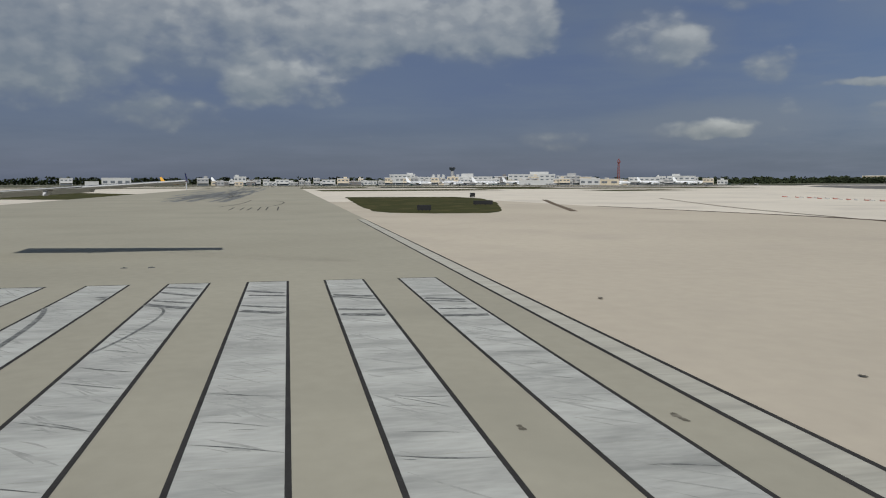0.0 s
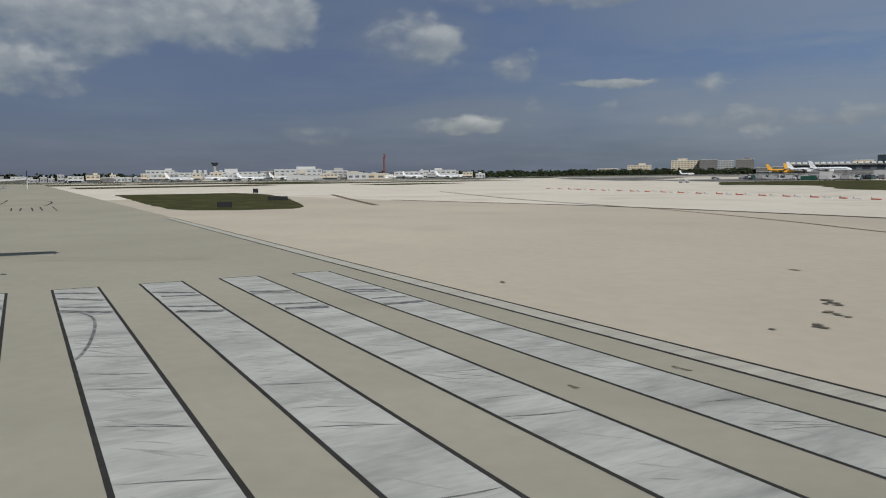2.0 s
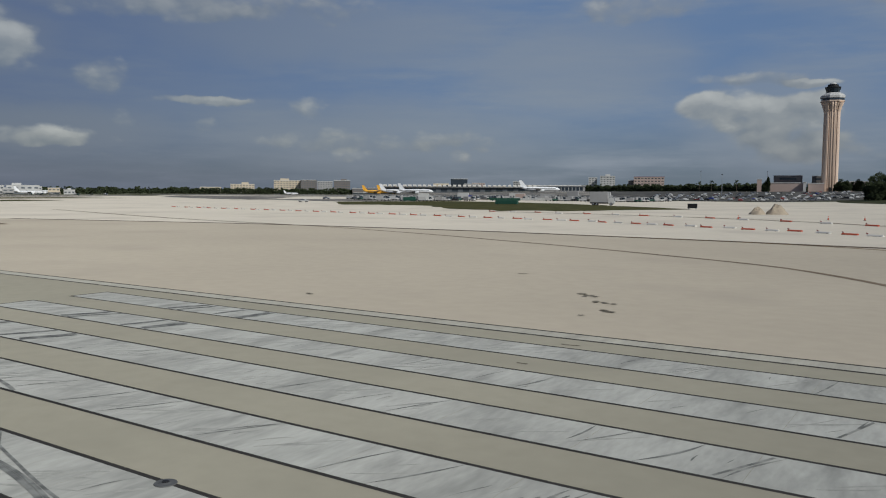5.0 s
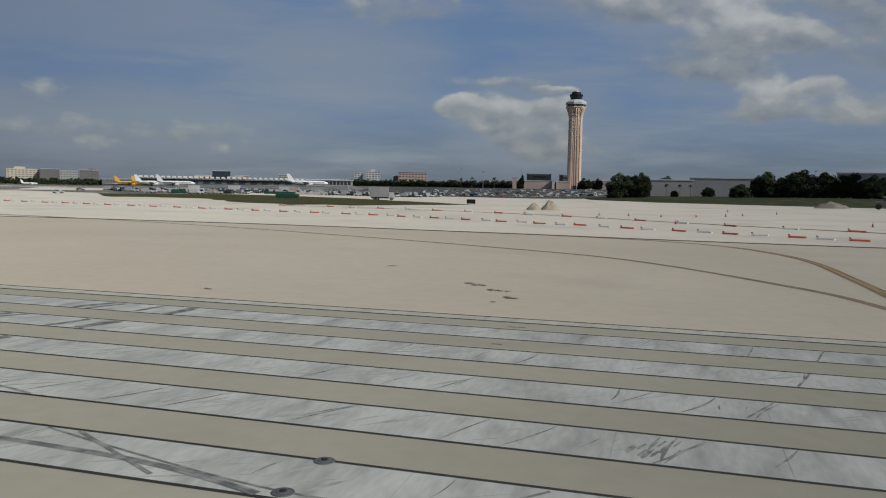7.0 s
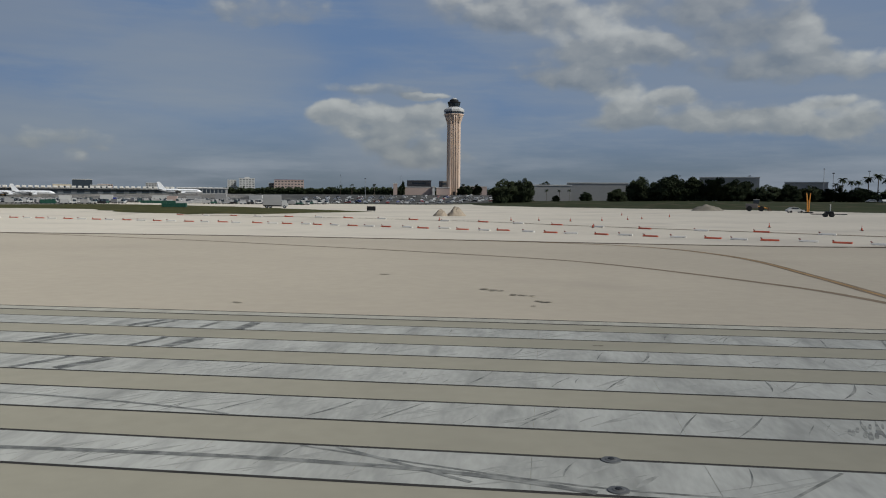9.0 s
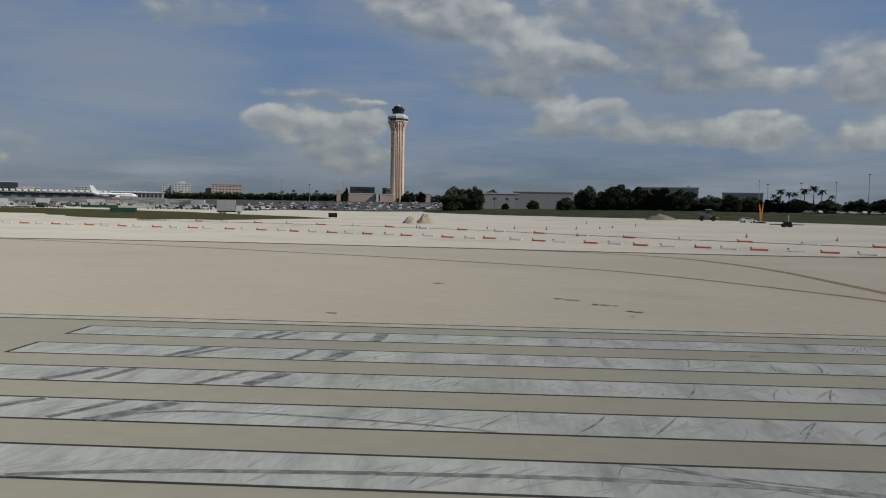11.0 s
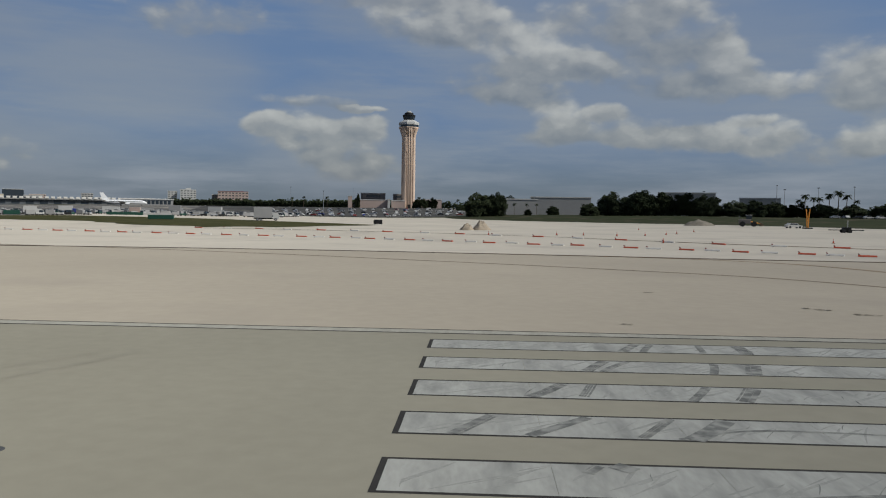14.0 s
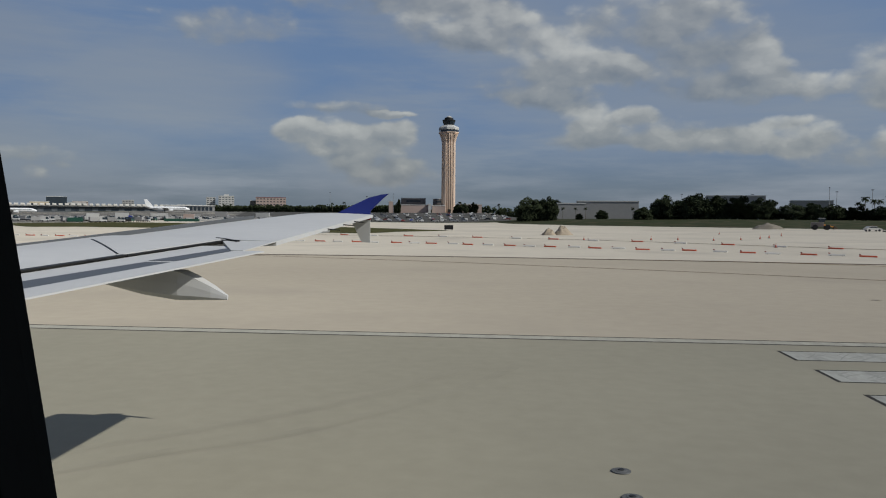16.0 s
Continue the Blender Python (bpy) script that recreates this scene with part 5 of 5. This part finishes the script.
airliner(-742, 960, 35, M_PLANEO, M_PLANEO, 46, "yellow-orange cargo airliner parked tail out")
airliner(-722, 972, 35, M_PLANEO, M_PLANEO, 46, "yellow-orange cargo airliner beside another")
airliner(-688, 940, 30, M_PLANEW, M_PLANEW, 52, "white airliner with tall plain tail")
airliner(-634, 914, 22, M_PLANEW, M_PLANEW, 52, "white airliner parked near the concourse")
airliner(-850, 880, 70, M_PLANEW, M_PLANEW, 24, "small white jet far out on the dark apron")
airliner(-430, 905, 26, M_PLANEW, M_PLANEW, 52, "large white wide-body airliner at the concourse")
airliner(-1190, -172, 80, M_PLANEO, M_PLANEO, 40, "orange airliner far across the field")
airliner(-1190, -100, 75, M_PLANEW, M_PLANEW, 40, "white airliner far across the field")
airliner(-1130, 640, 60, M_PLANEW, M_BLUEP, 40, "white airliner with blue tail far off")

for y, yaw, tail in ((168, 70, M_PLANEW), (214, 95, M_WALLG), (262, 80, M_PLANEW), (305, 100, M_PLANEW), (345, 85, M_WALLG), (455, 75, M_WALLG), (500, 95, M_PLANEW), (555, 80, M_PLANEW)):
    airliner(-1035 + abs(y - 300) * 0.08, y, yaw, M_PLANEW, tail, 36, "white airliner docked nose-in at the far terminal")

# ------------------------------------------------------------------ trees
def leaves(bm, c, rad, n, size):
    for _ in range(n):
        d = Vector((random.gauss(0, 1), random.gauss(0, 1), random.gauss(0, 0.8)))
        d.normalize()
        p = c + Vector((d.x * rad, d.y * rad, d.z * rad * 0.75)) * random.uniform(0.55, 1.05)
        u = Vector((random.gauss(0, 1), random.gauss(0, 1), random.gauss(0, 1))).normalized()
        v = u.orthogonal().normalized() * size * random.uniform(0.6, 1.2)
        u = u * size * random.uniform(0.6, 1.3)
        bm.faces.new([bm.verts.new(q) for q in (p - u, p + v * 0.6, p + u, p - v * 0.6)])


def tree_meshes(seed, h, spread):
    random.seed(seed)
    bt, bl = bmesh.new(), bmesh.new()
    tube(bt, (0, 0, -0.2), (0.1, 0, h * 0.3), 0.42, 0.3, 9)
    for i in range(46):
        a = random.uniform(0, 2 * math.pi)
        r = spread * math.sqrt(random.random()) * 0.95
        top = h * (0.95 - 0.4 * (r / spread) ** 2) - random.random() ** 1.6 * h * 0.42
        c = Vector((r * math.cos(a), r * math.sin(a), top - 1.3))
        if i < 9:
            tube(bt, (0.1, 0, h * 0.24), tuple(c), 0.16, 0.05, 6)
        leaves(bl, c, random.uniform(1.5, 2.5), 150, 0.5)
    for i in range(60):
        a = random.uniform(0, 2 * math.pi)
        r = spread * random.uniform(0.4, 0.95)
        leaves(bl, Vector((r * math.cos(a), r * math.sin(a), h * random.uniform(0.04, 0.5))), 2.1, 100, 0.55)
    bmesh.ops.recalc_face_normals(bt, faces=bt.faces)
    mt_, ml_ = bpy.data.meshes.new("trunk"), bpy.data.meshes.new("crown")
    bt.to_mesh(mt_), bl.to_mesh(ml_)
    bt.free(), bl.free()
    mt_.materials.append(M_BARK), ml_.materials.append(M_LEAF)
    return mt_, ml_


KINDS = [tree_meshes(s, 15, r) for s, r in ((1, 8.6), (2, 9.6), (3, 7.6), (5, 9.0))]


def tree(x, y, h, k, turn, label="dark leafy broad tree behind the airfield", wide=1.0):
    ob = thing("tree", label, "tree", "trees along the field edge", at=stood(x, y, -0.05, 0, 0, turn))
    for nm, me in zip(("trunk", "crown"), KINDS[k]):
        o = new(nm, me)
        o.parent = ob
        o.scale = (h / 15 * wide, h / 15 * wide, h / 15)


TREES = ((0.6, 402, 14.2, 0, 0.98), (9.4, 401, 13.8, 1, 0.66), (5, 405, 11.5, 3, 0.9), (21, 532, 14.5, 1, 0.8), (27, 408, 3.6, 2, 1.1), (58, 388, 7.0, 2, 1.3), (72, 396, 14.0, 3, 1.0), (85, 393, 14.6, 1, 1.0), (97, 394, 13.2, 2, 1.0), (107, 391, 13.6, 0, 1.0), (119, 389, 12.4, 3, 1.0),
         )
LOW_TREES = ((131, 384, 9.0, 1, 1.2), (141, 383, 9.2, 2, 1.2), (152, 386, 8.4, 3, 1.3), (163, 385, 8.2, 0, 1.3), (174, 380, 7.8, 1, 1.4), (187, 376, 7.6, 2, 1.4), (201, 372, 8.2, 3, 1.3), (212, 368, 9.2, 0, 1.3),
         (228, 362, 9.4, 1, 1.3), (246, 356, 9.0, 2, 1.4), (266, 350, 9.5, 3, 1.4), (290, 345, 9.0, 0, 1.5), (46, 470, 6, 2, 1.2), (-60, 790, 11, 1, 0.8), (-51, 796, 12.5, 3, 0.8), (-67, 800, 11, 0, 0.7), (-20, 770, 8, 3, 1.0), (-128.5, 796, 16, 2, 0.24), (-131, 796, 12, 1, 0.3))
for i, (x, y, h, k, w) in enumerate(TREES + LOW_TREES):
    tree(x, y, h, k, i * 67, wide=w)


def palm_meshes(seed):
    random.seed(seed)
    bt, bl = bmesh.new(), bmesh.new()
    for j in range(6):
        tube(bt, (0.12 * j * 0.5, 0, j * 2.0 - 0.1), (0.12 * (j + 1) * 0.5, 0, j * 2.0 + 2.0), 0.24 - 0.014 * j, 0.226 - 0.014 * j, 8)
    for i in range(22):
        a = 2 * math.pi * i / 22 + random.uniform(-0.1, 0.1)
        up = random.uniform(-0.5, 1.1)
        prev = None
        for j in range(6):
            t = j / 5
            r = 2.7 * t
            z = 12.0 + up * r * 0.8 - 0.42 * r * r * 0.6
            wd = 0.38 * math.sin(math.pi * (0.12 + 0.85 * t))
            p = Vector((0.36 + r * math.cos(a), r * math.sin(a), z))
            s = Vector((-math.sin(a), math.cos(a), 0)) * wd
            cur = (bl.verts.new(p + s - Vector((0, 0, wd * 0.6))), bl.verts.new(p), bl.verts.new(p - s - Vector((0, 0, wd * 0.6))))
            if prev:
                bl.faces.new((prev[0], prev[1], cur[1], cur[0])), bl.faces.new((prev[1], prev[2], cur[2], cur[1]))
            prev = cur
    out = []
    for nm, b, m_ in (("trunk", bt, M_BARK), ("fronds", bl, M_PALM)):
        me = bpy.data.meshes.new(nm)
        b.to_mesh(me), b.free()
        me.materials.append(m_)
        out.append(me)
    return out


PALMS = [palm_meshes(s) for s in (31, 32)]
for i, (x, y, h) in enumerate(((163, 384, 9.6), (166, 383, 12.4), (166.5, 386, 8.8), (170, 381, 11.0), (174, 384, 11.0), (177, 380, 12.9), (180.5, 378, 14.2), (184, 377, 12.4), (188, 375, 9.6), (152, 388, 8.6), (22, 470, 7.6), (30, 469, 7.4), (36, 470, 7.4), (65, 470, 7.4), (-64, 790, 12), (-24, 792, 12), (-210, 900, 13), (-225, 905, 12), (-180, 890, 13))):
    ob = thing("palm_tree", "tall thin palm tree with drooping fronds", "palm tree", "palm trees", at=stood(x, y, -0.05, 0, 0, i * 47))
    for nm, me in zip(("trunk", "fronds"), PALMS[i % 2]):
        o = new(nm, me)
        o.parent = ob
        o.scale = (h / 13,) * 3

# far woods along the skyline
random.seed(77)
bm = bmesh.new()


def wood(pts, hmin, hmax, step, size, thick=2.4):
    for p, _a in along(pts, step):
        hh = random.uniform(hmin, hmax)
        for _ in range(int(hh * thick)):
            c = Vector((p.x + random.gauss(0, step * 0.6), p.y + random.gauss(0, step * 0.6), random.uniform(0.08, 1) * hh + rise_at(p.x, p.y)))
            u = Vector((random.gauss(0, 1), random.gauss(0, 1), random.gauss(0, 1))).normalized()
            v = u.orthogonal().normalized() * size * random.uniform(0.6, 1.2)
            u = u * size * random.uniform(0.6, 1.2)
            bm.faces.new([bm.verts.new(q) for q in (c - u, c + v, c + u, c - v)])


wood([(64, 399), (100, 400), (140, 394), (190, 382), (240, 362), (320, 342)], 3.5, 6.5, 1.0, 0.7)
wood([(-6.5, 399), (0, 397), (13.5, 398)], 4.5, 6.0, 0.5, 0.7, 4.0)
wood([(62, 392), (92, 390), (125, 386)], 4.0, 7.0, 0.6, 0.7, 4.0)
wood([(-520, 1180), (-330, 1080), (-150, 960), (20, 900), (240, 860), (520, 760)], 5, 10, 2.0, 1.5)
wood([(-420, 1020), (-300, 985), (-170, 930), (-130, 900)], 6, 10, 1.6, 1.3, 3.0)
wood([(-1500, -900), (-1650, -300), (-1680, 300), (-1600, 800), (-1500, 1300), (-1150, 1500), (-700, 1720), (-200, 1800), (300, 1500), (700, 1200)], 7, 15, 6.0, 3.0)
wood([(-1330, 1010), (-1240, 1060), (-1100, 1150), (-985, 1230), (-960, 1260)], 8, 12, 3.0, 2.0, 3.0)
wood([(-1300, 640), (-1330, 900), (-1300, 1120)], 5, 9, 4.0, 2.2)
woods = bpy.data.meshes.new("far_woods")
bm.to_mesh(woods), bm.free()
woods.materials.append(M_LEAF)
tagged(new("far_woods", woods), "dark low woods along the far skyline", "woods", kind="stuff")

# tall lamp posts
def lamp_post(x, y, h):
    ob = thing("lamp_post", "tall thin grey floodlight post", "lamp post", "floodlight posts", at=stood(x, y, -0.05, 0, 0, x * 3))
    bm = bmesh.new(); tube(bm, (0, 0, 0), (0, 0, h), 0.28, 0.16, 8); part("pole", bm, M_STEEL, ob)
    bm = bmesh.new(); box(bm, -0.9, 0.9, -0.25, 0.25, h, h + 0.5, 0.05); part("lamp_head", bm, M_DARK, ob)


for x, y, h in ((208, 537, 22), (222, 560, 20), (240, 545, 21), (253, 519, 21), (249.5, 466, 24), (290, 520, 23), (320, 500, 22), (175, 600, 19), (130, 640, 20), (-136, 652, 17), (-250, 1000, 26), (-150, 900, 22)):
    lamp_post(x, y, h)
# ------------------------------------------------------------------ airliner wing over the runway
CABIN = -28.99


def skin_height(s):
    """Height of the wing's upper skin at s metres out from the cabin window."""
    return 4.73 - (16.0 - s) * 0.062


def slab(name, fore, aft, spans, thick, label="", mat=None, drop=0.0, round_nose=0.0, hump=0.0):
    """A spanwise panel between two lines (x at span 0, x per metre of span), with a rounded section."""
    bm = bmesh.new()
    rows = []
    for s in spans:
        a, b, z = fore[0] + fore[1] * s, aft[0] + aft[1] * s, skin_height(s) - drop
        top, low = [], []
        for i in range(11):
            c = i / 10
            nose = math.sqrt(max(0.0, 1 - (1 - min(1, c / round_nose)) ** 2)) if round_nose else 1.0
            t = thick * (nose if round_nose else 1.0) * (1 - 0.75 * c ** 1.5)
            bend = hump * (math.sin(math.pi * c) - 0.6 * (1 - c) ** 2)
            sink = -thick * 0.45 * (1 - nose)
            top.append((a + (b - a) * c, s + CABIN, z + bend + sink))
            low.append((a + (b - a) * c, s + CABIN, z + bend + sink - max(t, 0.012)))
        rows.append(top + low[::-1])
    rings(bm, rows)
    return part(name, bm, mat or M_WING, wing, label)


wing = thing("aeroplane_wing", "pale grey airliner wing with blue wingtip fence and dark flap slots", "aeroplane wing")
INNER = [3.0, 4.5, 6.0, 7.5, 9.0, 10.1]
LEAD, SLOT, BAND_A, BAND_B, TRAIL, OUTER = (-18.5, 0.2688), (-15.70, 0.239), (-15.455, 0.277), (-14.716, 0.221), (-14.228, 0.213), (-12.95, 0.0388)
slab("wing_box", LEAD, (SLOT[0] - 0.02, SLOT[1]), INNER, 0.42, "pale grey metal skin", None, -0.014, round_nose=0.25, hump=0.05)
slab("outer_wing", LEAD, OUTER, [10.104, 11.5, 13.0, 14.5, 15.6, 16.0], 0.24, "", round_nose=0.25, hump=0.03)
slab("outer_wing", (-8.579, -0.466), OUTER, [8.95, 9.5, 10.1], 0.018)
slab("slot", (SLOT[0] - 0.03, SLOT[1]), (SLOT[0] + 0.05, SLOT[1]), [3.0, 4.5, 6.0, 7.5, 8.28], 0.05, "dark open slot", M_DARK, -0.012)
slab("slot", (SLOT[0] + 0.012, SLOT[1]), (SLOT[0] + 0.05, SLOT[1]), [8.29, 9.0, 9.6, 10.1], 0.05, "narrow dark slot", M_DARK, -0.008)
slab("spoiler", (SLOT[0] + 0.054, SLOT[1]), (BAND_A[0] - 0.01, BAND_A[1]), [3.0, 4.5, 6.0, 8.0, 9.6], 0.05, "", None, 0.02)
slab("flap_shroud", BAND_A, (BAND_B[0] - 0.005, BAND_B[1]), [3.0, 5.0, 6.4, 7.86], 0.04, "dark grey band in front of the flap", M_WINGD, 0.016)
slab("flap_shroud", BAND_A, (BAND_B[0] - 0.005, BAND_B[1]), [7.92, 8.6, 9.2, 9.7], 0.04, "dark grey band in front of the flap", M_WINGD, 0.008)
slab("shroud_joint", BAND_A, (BAND_B[0] - 0.005, BAND_B[1]), [7.863, 7.917], 0.04, "pale joint across the dark band", None, 0.012)
slab("flap", BAND_B, TRAIL, [3.0, 5.0, 7.0, 8.9], 0.06, "", None, 0.0, round_nose=0.2)
def skin_top(x, y):
    """Height of the wing's upper skin, with its camber."""
    sp = y - CABIN
    inner = sp < 10.1
    lead, aft = LEAD[0] + LEAD[1] * sp, (SLOT[0] - 0.02 + SLOT[1] * sp) if inner else OUTER[0] + OUTER[1] * sp
    c = min(1.0, (x - lead) / (aft - lead))
    return skin_height(sp) + (0.014 if inner else 0.0) + (0.05 if inner else 0.03) * (math.sin(math.pi * c) - 0.6 * (1 - c) ** 2)


for ax, ay, bx, by, w in ((-14.73, -19.53, -13.78, -20.72, 0.022), (-13.42, -18.72, -13.02, -19.02, 0.045)):
    bm = bmesh.new()
    side = Vector((by - ay, ax - bx)).normalized() * w / 2
    rows = []
    for k in range(13):
        x, y = ax + (bx - ax) * k / 12, ay + (by - ay) * k / 12
        z = skin_top(x, y) + 0.005
        rows.append([(x + side.x, y + side.y, z), (x - side.x, y - side.y, z), (x - side.x, y - side.y, z - 0.03), (x + side.x, y + side.y, z - 0.03)])
    rings(bm, rows)
    part("spoiler_joint", bm, M_DARK, wing, "dark gap at the spoiler's end")
for a, b, s0, s1 in (((-16.53, 0.158), (-16.51, 0.158), 3.0, 14.3),):
    bm = bmesh.new()
    row = [s0 + (s1 - s0) * i / 12 for i in range(13)]
    rings(bm, [[(f[0] + f[1] * s, s + CABIN, skin_height(s) + 0.092 - 0.03 * (s / 16) + dz) for f, dz in ((a, 0), (b, 0), (b, -0.06), (a, -0.06))] for s in row])
    part("panel_seam", bm, M_WINGD, wing, "thin dark panel seam")

def canoe(s, stations):
    """A keel-shaped fairing: x, bottom, top and half width at each station."""
    bm = bmesh.new()
    rows = []
    for x, lo, hi, w in stations:
        rows.append([(x, s + CABIN + w * u, lo + (hi - lo) * v) for u, v in ((0, 0), (0.6, 0.05), (0.92, 0.2), (1, 0.6), (0.97, 1), (0, 1), (-0.97, 1), (-1, 0.6), (-0.92, 0.2), (-0.6, 0.05))])
    rings(bm, rows)
    part("flap_fairing", bm, M_WING, wing, "grey keel-shaped flap fairing")


canoe(8.0, ((-14.4, 4.05, 4.10, 0.06), (-13.71, 3.948, 4.12, 0.12), (-13.32, 3.852, 4.12, 0.14), (-13.01, 3.805, 4.12, 0.14), (-12.93, 3.803, 4.115, 0.14), (-12.79, 3.806, 4.06, 0.11), (-12.6, 3.81, 3.96, 0.07), (-12.44, 3.815, 3.862, 0.02)))
canoe(12.3, ((-13.4, 4.44, 4.47, 0.03), (-12.9, 4.40, 4.47, 0.05), (-12.6, 4.41, 4.46, 0.04), (-12.36, 4.44, 4.455, 0.01)))


def blade(name, outline, mat, thick=0.04, y=16.0 + CABIN, label=""):
    bm = bmesh.new()
    rings(bm, [[(x, y + k, z) for x, z in outline] for k in (0.0, thick)])
    part(name, bm, mat, wing, label)


blade("upper_fence", [(-13.05, 4.765), (-12.72, 4.93), (-12.40, 5.08), (-12.15, 5.145), (-12.0, 5.16), (-12.12, 5.06), (-12.38, 4.80), (-12.38, 4.70), (-12.7, 4.72)], M_BLUEP)
blade("lower_fence", [(-12.85, 4.70), (-12.384, 4.695), (-12.384, 4.15), (-12.56, 4.165), (-12.70, 4.45)], M_WING)
blade("tip_band", [(-12.55, 4.62), (-12.378, 4.62), (-12.378, 4.70), (-12.55, 4.70)], M_RED, 0.05, 15.99 + CABIN, "thin red-orange band under the fence")
for s in (12.6, 13.6, 14.4):
    x, z = OUTER[0] + OUTER[1] * s, skin_height(s) - 0.03
    bm = bmesh.new(); tube(bm, (x - 0.05, s + CABIN, z), (x + 0.2, s + CABIN, z - 0.02), 0.012, 0.006, 6); part("static_wick", bm, M_DARK, wing)

# the forward edge of the cabin window, its lining coloured dark for cabin shade
EDGE_LINE = [(z, -9.7017 - 0.163 * (z - 4.697) - 0.05 * (z - 4.697) ** 2) for z in (4.45, 4.54, 4.62, 4.70, 4.78, 4.86, 4.95)]


def window_edge(name, near, far, mat, label, depth):
    """An upright moulding along the window's edge, rounded towards the pane."""
    bm = bmesh.new()
    rings(bm, [[(x - near, -28.67, z), (x - near - 0.002, -28.676, z), (x - near - 0.006, -28.68 - depth, z), (x - far, -28.69 - depth, z), (x - far, -28.66, z)] for z, x in EDGE_LINE])
    part(name, bm, mat, wing, label)


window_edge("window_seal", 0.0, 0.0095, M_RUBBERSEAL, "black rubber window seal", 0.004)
window_edge("window_lining", 0.0097, 0.16, M_LINING, "cabin lining beside the window, coloured near-black for the unlit cabin", 0.012)
# unseen panel added overhead to block the sun from the lining
bm = bmesh.new()
box(bm, -10.25, -8.95, -29.5, -28.6, 5.02, 5.07, 0.015)
part("sun_blocking_panel", bm, M_WALLG, wing, "unseen panel added to keep the sun off the window lining")
